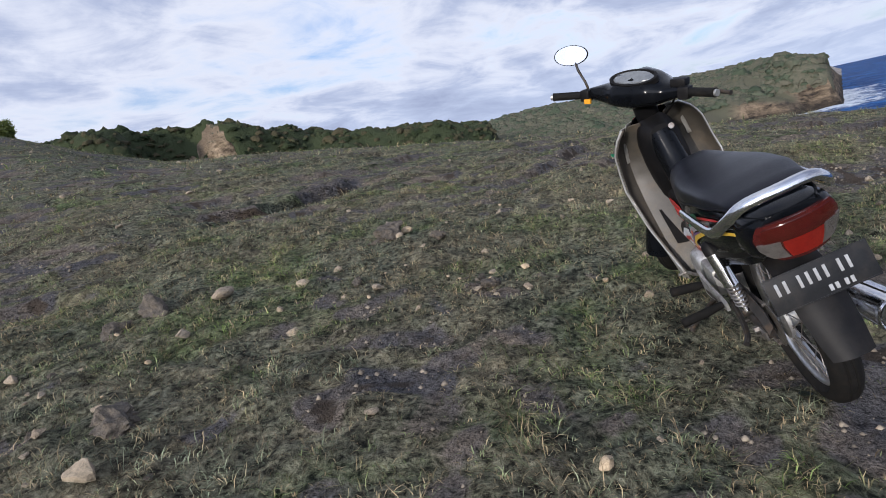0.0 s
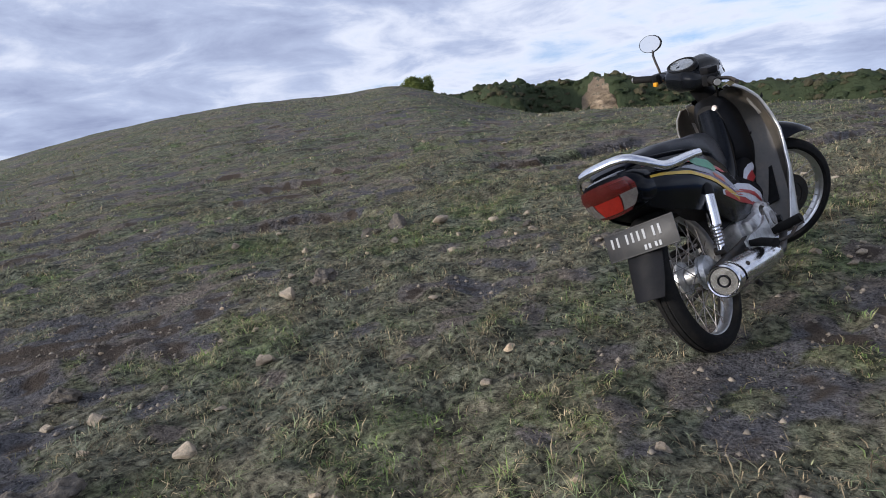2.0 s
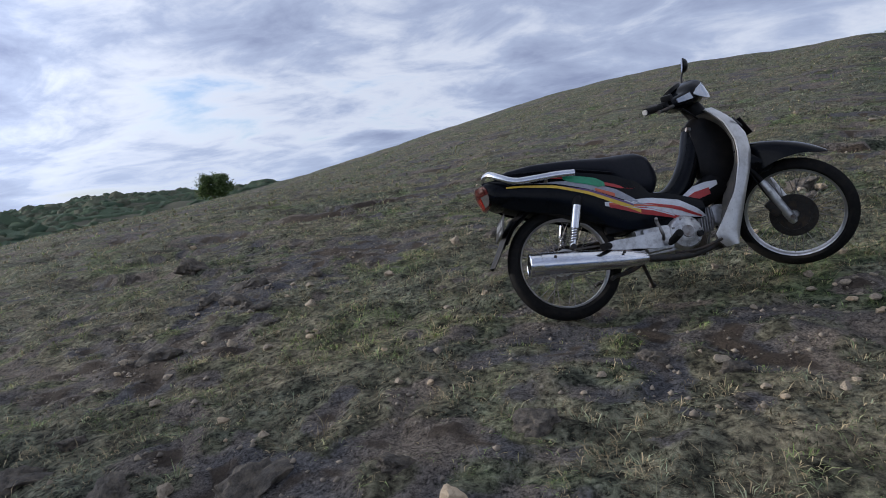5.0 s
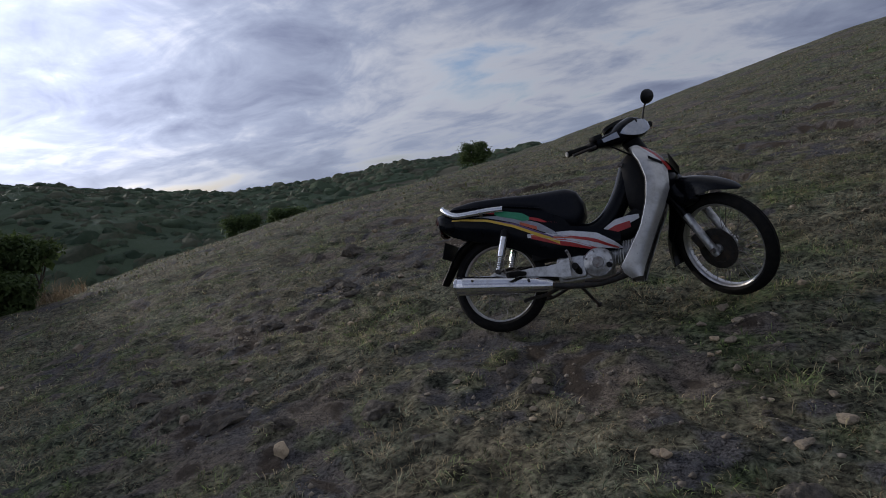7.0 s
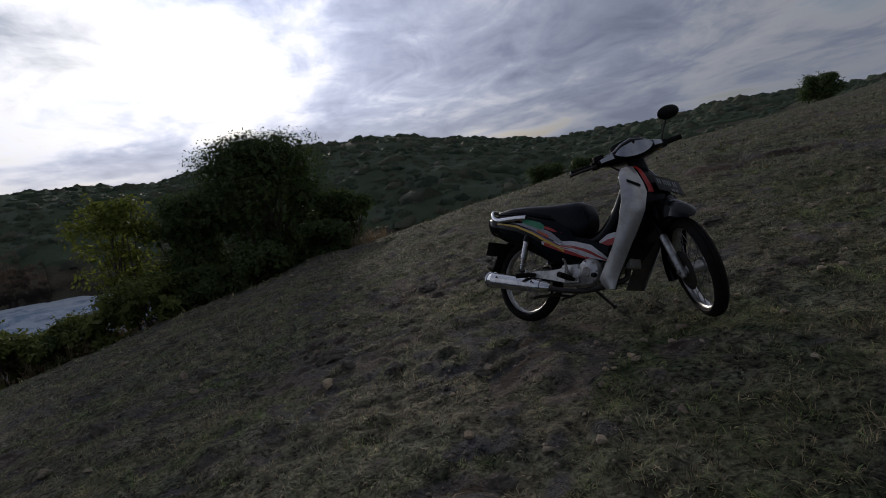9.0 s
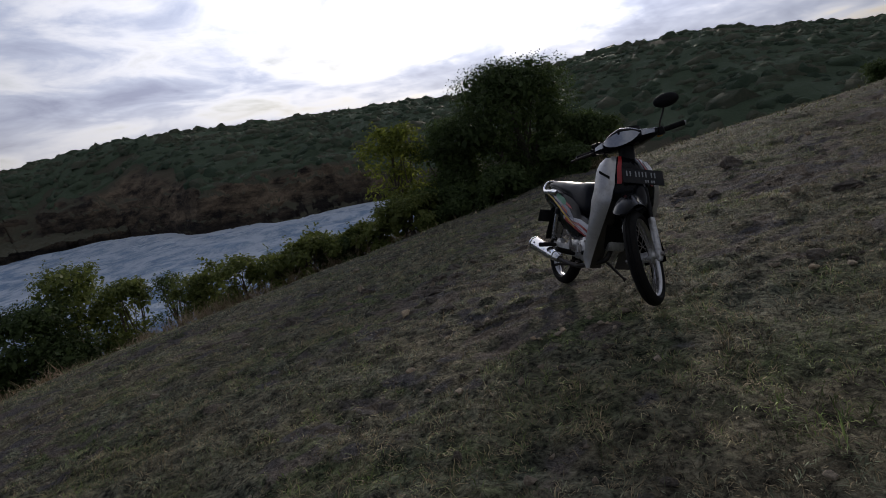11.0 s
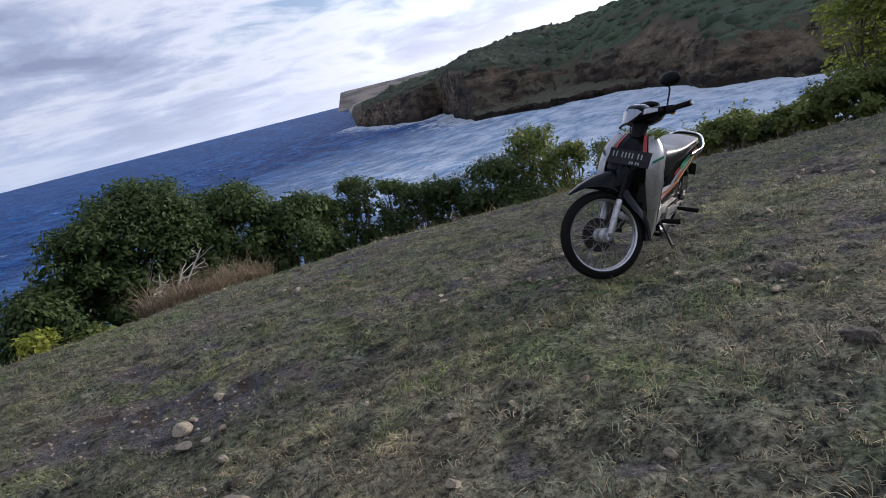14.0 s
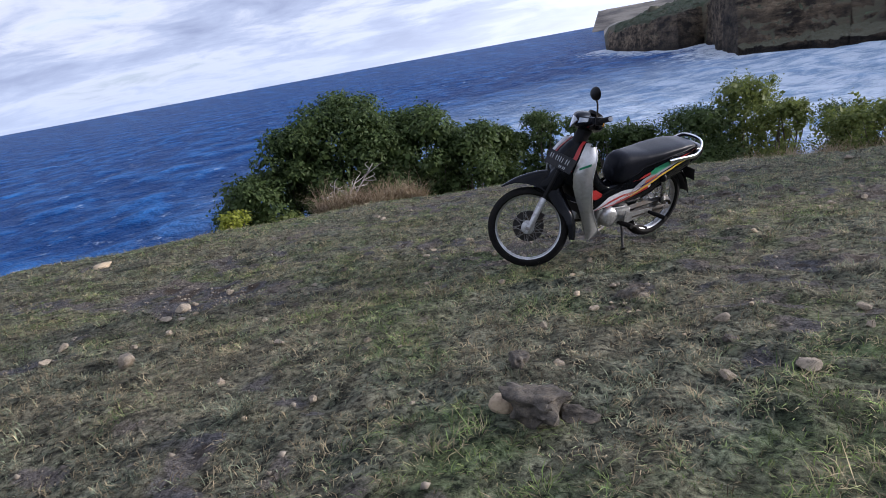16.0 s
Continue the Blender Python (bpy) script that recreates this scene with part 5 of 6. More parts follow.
# stands
part("side_stand", tube([(0.42, 0.115, 0.215), (0.44, 0.145, 0.19), (0.497, 0.238, 0.095), (0.500, 0.250, 0.088)], [0.012, 0.010, 0.009, 0.020], 10), IRON, bike, "extended black side stand")
bm = bmesh.new()
for s in (1, -1):
    tube(spline([(0.37, s * 0.09, 0.20), (0.28, s * 0.10, 0.165), (0.19, s * 0.12, 0.155), (0.16, s * 0.14, 0.145)]), 0.010, 8, bm)
rod((0.27, -0.10, 0.163), (0.27, 0.10, 0.163), 0.009, 8, bm)
part("centre_stand", bm, IRON, bike, "folded centre stand")
part("frame_rail", tube(spline([(0.44, 0, 0.42), (0.30, 0, 0.50), (0.10, 0, 0.60), (-0.15, 0, 0.66)]), 0.022, 10), IRON, bike)
part("battery_box", block((0.30, 0, 0.44), (0.16, 0.15, 0.16), 0.02), MATT, bike)


# ---- plants ----
def leaf_material(name, dark, light, dry=None, through=0.42, clump=1.1, gloss=0.25, relief=0.0):
    m = bpy.data.materials.new(name)
    m.use_nodes = True
    n = Nodes(m.node_tree)
    place = n.add("ShaderNodeTexCoord").outputs["Object"]
    pick = n.add("ShaderNodeNewGeometry").outputs["Random Per Island"]
    patch = n.noise(clump, place, 3.0, 0.6)
    colour = n.mix(n.math("ADD", n.math("MULTIPLY", pick, 0.65), n.math("MULTIPLY", patch, 0.45)), dark, light)
    if dry:
        colour = n.mix(n.ramp(n.math("ADD", n.math("MULTIPLY", n.math("FRACT", n.math("MULTIPLY", pick, 7.31)), 0.5), n.math("MULTIPLY", n.noise(0.9, n.vec("ADD", place, (4.0, 9.0, 2.0)).outputs[0], 4.0, 0.6), 0.75)), [(0.52, 0.0), (0.78, 1.0)]), colour, dry)
    d = n.add("ShaderNodeBsdfPrincipled", Base_Color=colour, Roughness=0.6)
    d.inputs["Specular IOR Level"].default_value = gloss
    if relief:
        leafy = n.add("ShaderNodeBump", Strength=1.0, Distance=relief, Height=n.noise(2.6, place, 5.0, 0.7))
        n.link(leafy.outputs[0], d.inputs["Normal"])
    t = n.add("ShaderNodeBsdfTranslucent", Color=colour)
    mixed = n.add("ShaderNodeMixShader", Fac=through)
    n.link(d.outputs[0], mixed.inputs[1])
    n.link(t.outputs[0], mixed.inputs[2])
    n.link(mixed.outputs[0], n.add("ShaderNodeOutputMaterial").inputs[0])
    return m


LEAF_DARK = leaf_material("dark_leaves", (0.022, 0.040, 0.013), (0.122, 0.172, 0.056))
LEAF_BRIGHT = leaf_material("bright_leaves", (0.050, 0.078, 0.018), (0.24, 0.275, 0.075))
LEAF_YELLOW = leaf_material("yellow_leaves", (0.14, 0.17, 0.015), (0.34, 0.36, 0.05))
LEAF_TREE = leaf_material("yellow_green_tree_leaves", (0.060, 0.090, 0.016), (0.26, 0.29, 0.055), None, 0.55)
LEAF_BANK = leaf_material("bank_bushes", (0.018, 0.028, 0.013), (0.058, 0.072, 0.038), (0.078, 0.070, 0.042), 0.15, 0.5, 0.04, 0.3)
# far_scrub is lifted and blued: haze over the bay hills, put into its colour
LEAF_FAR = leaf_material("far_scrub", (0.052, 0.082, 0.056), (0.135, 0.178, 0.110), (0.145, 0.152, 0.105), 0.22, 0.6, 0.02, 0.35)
# darker, greyer copy of the far scrub, with cloud shade and haze in its colour
LEAF_FAR_SHADED = leaf_material("shaded_headland_scrub", (0.040, 0.058, 0.040), (0.098, 0.118, 0.078), (0.125, 0.120, 0.088), 0.10, 0.3, 0.02, 0.35)
BARK = surface("bark", (0.060, 0.048, 0.038), (0.13, 0.11, 0.09), 12, 0.9, bump=0.006)
DEADWOOD = surface("bleached_dead_wood", (0.28, 0.25, 0.22), (0.42, 0.39, 0.35), 14, 0.85, bump=0.004)


def fast_mesh(name, verts, faces, material):
    """A mesh from arrays; all faces have the same number of corners."""
    me = bpy.data.meshes.new(name)
    me.vertices.add(len(verts))
    me.vertices.foreach_set("co", np.asarray(verts, np.float32).ravel())
    f = np.asarray(faces, np.int32)
    me.loops.add(f.size)
    me.loops.foreach_set("vertex_index", f.ravel())
    me.polygons.add(len(f))
    me.polygons.foreach_set("loop_start", np.arange(0, f.size, f.shape[1], dtype=np.int32))
    me.update(calc_edges=True)
    me.materials.append(material)
    return me


def unit_rows(v):
    return v / np.maximum(np.linalg.norm(v, axis=1, keepdims=True), 1e-9)


def leaf_cards(p, out, length, width, rng):
    """One bent four-cornered leaf at each place p, tilted about the outward way."""
    n = len(p)
    lift = unit_rows(out * 0.9 + rng.normal(0, 0.55, (n, 3)) + np.array([0, 0, 0.45]))
    along = rng.normal(0, 1, (n, 3)) + np.array([0, 0, -0.25])
    along = unit_rows(along - lift * (along * lift).sum(1, keepdims=True))
    side = np.cross(along, lift)
    L = (length * rng.uniform(0.65, 1.3, n))[:, None]
    w = (width * rng.uniform(0.7, 1.25, n))[:, None]
    v = np.stack([p, p + along * L * 0.45 + side * w * 0.5 + lift * w * 0.12, p + along * L, p + along * L * 0.45 - side * w * 0.5 + lift * w * 0.12], 1).reshape(-1, 3)
    return v, np.arange(4 * n).reshape(-1, 4)


def shrub(name, x, y, half, top, leaves, material, label, seed, sparse=0.0, category="shrub", base=None, length=0.10, width=0.055, trunks=5, shoot=1.0):
    """A bush or small tree: stems, limbs and a crown of separate leaves in lumps."""
    rng = np.random.default_rng(seed)
    foot = float(near_height(x, y)) - 0.05 if base is None else base
    tall = max(top - foot, 0.6)
    thing = tagged(new(name), label, category, "shrubs along the edge")
    thing.location = (x, y, foot)
    low = 0.0 if sparse == 0 else (0.12 if category == "shrub" else 0.34)
    k = int(12 + 11 * half * max(1.0, 0.6 * tall))
    centres, sizes = [], []
    for i in range(k):
        h = rng.uniform(low, 1.0) ** 0.9
        spread = half * math.sqrt(max(0.04, 1 - (max(h - 0.62, 0) / 0.42) ** 2))
        a, r = rng.uniform(0, 2 * math.pi), math.sqrt(rng.uniform(0, 1)) * spread * 0.78
        s = rng.uniform(0.24, 0.44) * min(half, tall * 0.6) + 0.12
        centres.append((r * math.cos(a), r * math.sin(a), max(0.12, min(h * tall, tall - s * 0.75))))
        sizes.append(s)
    centres.append((0, 0, tall - 0.3 * min(half, tall)))
    sizes.append(0.32 * min(half, tall))
    centres, sizes = np.array(centres), np.array(sizes)
    leaves = int(leaves * (1.9 if sparse == 0 else 1.35))
    pick = rng.choice(len(sizes), leaves, p=sizes**2 / (sizes**2).sum())
    way = unit_rows(rng.normal(0, 1, (leaves, 3)))
    way[:, 2] = np.where(way[:, 2] < -0.25, -way[:, 2], way[:, 2])
    dist = sizes[pick] * (1 - 0.55 * rng.uniform(0, 1, leaves) ** (1.6 if sparse == 0 else 0.8)) * rng.uniform(0.86, 1.05, leaves)
    p = centres[pick] + way * dist[:, None] * np.array([1, 1, 0.85])
    p[:, 2] = np.maximum(p[:, 2], 0.04)
    v, f = leaf_cards(p, way, length, width, rng)
    if sparse < 0.6:
        deep = len(sizes) * (46 if sparse == 0 else 16)
        pick = rng.integers(0, len(sizes), deep)
        way = unit_rows(rng.normal(0, 1, (deep, 3)))
        q = centres[pick] + way * (sizes[pick] * rng.uniform(0.1, 0.62, deep))[:, None]
        q[:, 2] = np.maximum(q[:, 2], 0.04)
        v2, f2 = leaf_cards(q, way, 0.26, 0.17, rng)
        v, f = np.concatenate([v, v2]), np.concatenate([f, f2 + len(v)])
    # upright shoots that break the outline
    shoots = int(10 + 9 * half)
    c0 = centres[rng.integers(0, len(centres), shoots)]
    out = unit_rows(c0 * np.array([0.5, 0.5, 0.25]) + rng.normal(0, 0.35, (shoots, 3)) + np.array([0, 0, 0.8 * min(half, tall) * 0.5]))
    reach = shoot * rng.uniform(0.35, 0.95, shoots) * (0.35 + 0.32 * min(half, tall))
    q = np.repeat(c0, 16, 0) + np.repeat(out * reach[:, None], 16, 0) * np.tile(np.linspace(0.25, 1.0, 16), shoots)[:, None] + rng.normal(0, 0.035, (shoots * 16, 3))
    q[:, 2] = np.maximum(q[:, 2], 0.04)
    v3, f3 = leaf_cards(q, np.repeat(out, 16, 0), length, width, rng)
    v, f = np.concatenate([v, v3]), np.concatenate([f, f3 + len(v)])
    crown = new("crown", fast_mesh("crown", v, f, material))
    crown.parent = thing
    bm = bmesh.new()
    for i in range(trunks):
        c = centres[rng.integers(len(centres))] if i else centres[-1]
        b = np.array([rng.normal(0, 0.10 * half), rng.normal(0, 0.10 * half), -0.05])
        mid = b * 0.5 + c * 0.5 + rng.normal(0, 0.08 * half, 3)
        pts = spline([tuple(b), tuple(mid), tuple(c)], 5)
        r0 = 0.022 + 0.012 * tall
        tube(pts, [r0 * (1 - 0.85 * j / (len(pts) - 1)) for j in range(len(pts))], 6, bm)
        for _ in range(3):
            c2 = centres[rng.integers(len(centres))]
            m2 = np.array(pts[5]) * 0.5 + c2 * 0.5 + rng.normal(0, 0.07 * half, 3)
            pts2 = spline([tuple(pts[4]), tuple(m2), tuple(c2)], 4)
            tube(pts2, [r0 * 0.5 * (1 - 0.85 * j / (len(pts2) - 1)) for j in range(len(pts2))], 5, bm)
    part("trunk", bm, BARK, thing)
    return thing


def near_height(x, y):
    """The hill with its ledges, without the far land."""
    return height(x, y, False)


DENSE, LOOSE = "dense dark green coastal shrub on the cliff edge", "loose light green shrub on the cliff edge"
shrub("shrub", -3.4, -15.9, 2.0, 1.05, 9500, LEAF_DARK, DENSE, 1, length=0.145, width=0.075)
shrub("shrub", -1.7, -15.8, 1.5, 0.30, 6500, LEAF_DARK, DENSE, 2, length=0.145, width=0.075)
shrub("shrub", 0.0, -15.5, 1.5, -0.85, 5500, LEAF_DARK, DENSE, 3, length=0.145, width=0.075)
shrub("shrub", -5.2, -15.1, 1.9, 0.15, 7000, LEAF_DARK, DENSE, 4, length=0.145, width=0.075)
shrub("shrub", -4.4, -15.0, 1.5, -0.1, 5200, LEAF_DARK, DENSE, 72, length=0.145, width=0.075)
shrub("shrub", -6.9, -14.3, 1.6, -0.65, 5500, LEAF_DARK, DENSE, 5, length=0.145, width=0.075)
shrub("shrub", -8.4, -14.4, 0.85, -1.05, 2600, LEAF_DARK, "small dark upright shrub", 6)
shrub("shrub", -9.2, -14.5, 0.80, -1.35, 2000, LEAF_DARK, "open dark green shrub with bare stems", 60, 0.5)
shrub("shrub", -12.3, -13.5, 0.95, -1.75, 2300, LEAF_DARK, "open dark green shrub with bare stems", 61, 0.5)
shrub("shrub", -15.9, -8.9, 1.10, -1.65, 2600, LEAF_BRIGHT, LOOSE, 62, 0.4)
shrub("shrub", -15.3, -6.3, 1.05, -1.75, 2200, LEAF_BRIGHT, LOOSE, 63, 0.5)
shrub("shrub", -14.1, -3.8, 0.95, -1.60, 1900, LEAF_BRIGHT, LOOSE, 64, 0.5)
shrub("shrub", -14.0, -1.7, 0.90, -1.50, 1900, LEAF_DARK, "low dark shrub among brighter ones", 65, 0.3)
shrub("shrub", -10.1, -14.2, 1.00, -0.85, 4200, LEAF_DARK, "open dark green shrub with bare stems", 7, 0.5)
shrub("shrub", -11.4, -13.8, 0.95, -1.35, 3400, LEAF_DARK, "open dark green shrub with bare stems", 8, 0.5)
shrub("shrub", -13.3, -12.9, 1.25, -1.85, 4500, LEAF_DARK, DENSE, 9)
shrub("shrub", -14.6, -11.2, 1.90, -1.60, 8000, LEAF_DARK, DENSE, 10)
shrub("shrub", -16.4, -10.4, 1.70, -0.90, 5200, LEAF_BRIGHT, LOOSE, 11, 0.3)
shrub("shrub", -16.6, -7.6, 0.90, -1.9, 1200, LEAF_DARK, "thin half-bare grey shrub", 27, 0.8)
shrub("shrub", -14.2, -4.9, 1.10, -1.40, 1500, LEAF_BRIGHT, LOOSE, 12, 0.7, length=0.13, width=0.075)
shrub("shrub", -13.9, -2.6, 1.25, -1.25, 2100, LEAF_BRIGHT, "yellow-green bushy shrub at the slope's edge", 13, 0.5, length=0.13, width=0.075)
shrub("shrub", -14.0, -0.8, 1.20, -1.25, 2000, LEAF_BRIGHT, "yellow-green bushy shrub at the slope's edge", 14, 0.5, length=0.13, width=0.075)
shrub("shrub", -13.6, 1.9, 1.80, -0.60, 7500, LEAF_DARK, "low dark thicket at the foot of a tree", 15)
shrub("shrub", -12.2, 5.0, 0.85, 0.05, 3000, LEAF_DARK, "round dark shrub beside a tree", 16)
shrub("shrub", -13.0, 0.4, 1.30, -0.55, 3600, LEAF_BRIGHT, "leafy light green shrub below a tree", 70, 0.3)
shrub("shrub", -12.4, 3.0, 1.20, -0.25, 3600, LEAF_DARK, "low dark thicket at the foot of a tree", 71)
shrub("tree", -15.6, 0.5, 1.25, 1.50, 2300, LEAF_TREE, "slender tree with thin yellow-green crown", 17, 0.7, "tree", None, 0.16, 0.085, 4)
shrub("tree", -14.4, 4.4, 2.20, 2.75, 16000, LEAF_DARK, "broad dense dark-leaved tree on the slope", 18, 0.0, "tree", None, 0.085, 0.045, 6, 0.6)
shrub("tree", -15.6, 2.5, 1.45, 1.35, 7000, LEAF_DARK, "dense dark-leaved bushy tree beside a larger one", 73, 0.0, "tree", None, 0.085, 0.045, 4, 0.6)
shrub("shrub", -13.2, 6.3, 1.0, 0.75, 3200, LEAF_DARK, "round dark shrub beside a tree", 74)
shrub("shrub", 28.2, 28.1, 1.3, 7.65, 3500, LEAF_BRIGHT, "single round green bush on the hill's brow", 19, 0.0, "shrub", 6.5, 0.11, 0.06, 5, 0.25)
shrub("tree", -16.1, 55.1, 1.9, 4.0, 3000, LEAF_DARK, "lone dark tree behind the hill", 20, 0.3, "tree", 0.5, 0.22, 0.12, 3)
shrub("shrub", -26.8, 31.6, 1.6, -0.1, 2500, LEAF_DARK, "dark bush beyond the slope", 21, 0.0, "shrub", -2.4, 0.16, 0.09)
shrub("shrub", -24.4, 33.5, 1.5, 0.1, 2500, LEAF_DARK, "dark bush beyond the slope", 22, 0.0, "shrub", -2.0, 0.16, 0.09)
shrub("shrub", 1.5, -10.7, 0.38, float(near_height(1.5, -10.7)) + 0.55, 190, LEAF_YELLOW, "low yellow-green shrub at the edge", 24, 0.7, length=0.11, width=0.06)
shrub("shrub", -0.4, -13.6, 0.7, -1.85, 1300, LEAF_BRIGHT, "low yellow-green shrub at the edge", 25, 0.5)

# bleached dead branches in front of the big bush
bm = bmesh.new()
rng = np.random.default_rng(31)
root = Vector((-1.3, -11.2, float(near_height(-1.3, -11.2)) - 0.05))
for lean, rise in ((-0.95, 1.30), (0.15, 1.05), (-0.55, 0.95)):
    tip = root + Vector((lean, rng.uniform(-0.2, 0.2), rise))
    mid = root.lerp(tip, 0.5) + Vector((0.16, rng.normal(0, 0.08), -0.06))
    pts = spline([root, mid, tip], 6)
    tube(pts, [0.030 * (1 - 0.6 * j / (len(pts) - 1)) for j in range(len(pts))], 6, bm)
    for _ in range(9):
        q = pts[rng.integers(5, len(pts))]
        w = q + Vector((rng.normal(-0.08, 0.22), rng.normal(0, 0.16), rng.uniform(-0.06, 0.22)))
        e = w + Vector((rng.normal(0, 0.10), rng.normal(0, 0.08), rng.uniform(-0.04, 0.14)))
        tube(spline([q, w, e], 4), [0.012 - 0.0011 * k for k in range(9)], 5, bm)
me = bpy.data.meshes.new("dead_branch")
bm.to_mesh(me)
bm.free()
me.materials.append(DEADWOOD)
tagged(new("dead_branch", me), "bleached grey dead branches in front of a bush", "branch")


# scrub and woods on the far slopes: one closed canopy of rounded crowns, with sprigs that break its outline
def lump_shapes(rng, kinds):
    """Rough bushy domes of one metre half-width, open below."""
    bm = bmesh.new()
    bmesh.ops.create_icosphere(bm, subdivisions=2, radius=1.0)
    v = np.array([p.co[:] for p in bm.verts])
    f = np.array([[p.index for p in q.verts] for q in bm.faces])
    bm.free()
    f = f[v[f].mean(1)[:, 2] > -0.15]
    used = np.unique(f)
    v, f = v[used], np.searchsorted(used, f)
    return v[None] * rng.uniform(0.66, 1.26, (kinds, len(v), 1)) * rng.uniform(0.75, 1.2, (kinds, 1, 3)) * np.array([1, 1, 0.8]), f


def scrub(name, sector, reach, steps, crown, tall, seed, label, material, grows, bushes, size):
    """Bushes that close over a slope: a lumpy canopy, and out of it the domed heads of single bushes."""
    rng = np.random.default_rng(seed)
    az, r = np.radians(np.arange(sector[0], sector[1], steps[0])), np.arange(reach[0], reach[1], steps[1])
    A, R = np.meshgrid(az, r, indexing="ij")
    A, R = A + rng.uniform(-0.3, 0.3, A.shape) * radians(steps[0]), R + rng.uniform(-0.3, 0.3, R.shape) * steps[1]
    x, y = R * np.cos(A), R * np.sin(A)
    z = far_land(x, y)
    lumps = 0.62 * np.abs(wave(x, y, crown * 2.3, seed)) + 0.42 * np.abs(wave(x, y, crown * 1.1, seed + 1)) + 0.30 * np.abs(wave(x, y, crown * 4.6, seed + 2))
    ok = grows(x, y, z, A, R)
    top = z + np.where(ok, tall * (0.25 + lumps), -1.2)
    n, k = x.shape
    i, j = np.arange(n - 1)[:, None] * k, np.arange(k - 1)[None]
    q = np.stack([i + j, i + j + 1, i + k + j + 1, i + k + j], -1).reshape(-1, 4)
    full = ok.ravel()[q].all(1)
    pts = np.stack([x, y, top], -1).reshape(-1, 3)
    me = fast_mesh(name, pts, q[ok.ravel()[q].any(1)], material)
    me.polygons.foreach_set("use_smooth", [True] * len(me.polygons))
    tagged(new(name, me), label, "scrub", kind="stuff")
    # as many bushes on steep ground as on level, by its true area
    q = q[full]
    area = np.linalg.norm(np.cross(pts[q[:, 2]] - pts[q[:, 0]], pts[q[:, 3]] - pts[q[:, 1]]), axis=1)
    chosen = pts[q[rng.choice(len(q), bushes, p=area / area.sum())]]
    heads = (chosen * rng.dirichlet((1, 1, 1, 1), bushes)[..., None]).sum(1)
    shapes, faces = lump_shapes(rng, 40)
    wide = size * rng.lognormal(0, 0.38, bushes)
    spin = rng.uniform(0, 2 * math.pi, bushes)
    v = shapes[rng.integers(0, 40, bushes)] * wide[:, None, None]
    heads[:, 2] -= 0.42 * wide
    c, sn = np.cos(spin)[:, None], np.sin(spin)[:, None]
    v = np.stack([v[..., 0] * c - v[..., 1] * sn, v[..., 0] * sn + v[..., 1] * c, v[..., 2]], -1) + heads[:, None]
    f = faces[None] + (np.arange(bushes) * v.shape[1])[:, None, None]
    me = fast_mesh(name, v.reshape(-1, 3), f.reshape(-1, 3), material)
    me.polygons.foreach_set("use_smooth", [True] * len(me.polygons))
    tagged(new(name, me), label, "scrub", kind="stuff")


def steepness(x, y, z):
    return np.hypot(far_land(x + 1.5, y) - z, far_land(x, y + 1.5) - z) / 1.5


def on_hills(x, y, z, A, R):
    return (z > -6.5) & (steepness(x, y, z) < 0.75) & (wave(x, y, 60, 21) + 0.5 * wave(x, y, 22, 22) < 0.95)


def on_cape(x, y, z, A, R):
    return (z > -3.5) & (steepness(x, y, z) < 0.9)


def bare_clay(x, y, A, R):
    """The slipped face in the bank: broad at its foot, with a narrow head, and a few small ones."""
    side = np.abs(np.degrees(A) - 27.6 + 0.7 * wave(x, y, 7, 25))
    face = side < np.interp(R, [72, 75.5, 78, 85], [3.6, 3.0, 1.5, 0.7]) + 0.35 * wave(x, y, 2.2, 26)
    return ((face & (R < 85)) | (wave(x, y, 17, 23) > 1.45)) & (wave(x, y, 3.4, 27) < 1.0)


def on_bank(x, y, z, A, R):
    return (z > -3) & ~bare_clay(x, y, A, R)


def on_headland(x, y, z, A, R):
    return (z > -4) & (steepness(x, y, z) < 1.6) & ((np.degrees(A) > -20) | (wave(x, y, 14, 24) > -0.8))


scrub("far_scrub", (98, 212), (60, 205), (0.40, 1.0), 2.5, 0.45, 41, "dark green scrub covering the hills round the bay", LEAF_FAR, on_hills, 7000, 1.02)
scrub("far_scrub", (206, 224.6), (150, 295), (0.16, 0.8), 2.2, 1.0, 56, "dark scrub on the top of a sea cliff", LEAF_FAR_SHADED, on_cape, 600, 0.85)
scrub("bank_scrub", (1, 62), (73, 104), (0.26, 0.45), 1.5, 0.50, 46, "green bushes covering an eroded bank", LEAF_BANK, on_bank, 3400, 0.52)
scrub("shaded_headland_scrub", (-26, 8), (150, 245), (0.30, 1.0), 2.4, 0.6, 51, "low scrub on a distant headland", LEAF_FAR_SHADED, on_headland, 3200, 0.95)


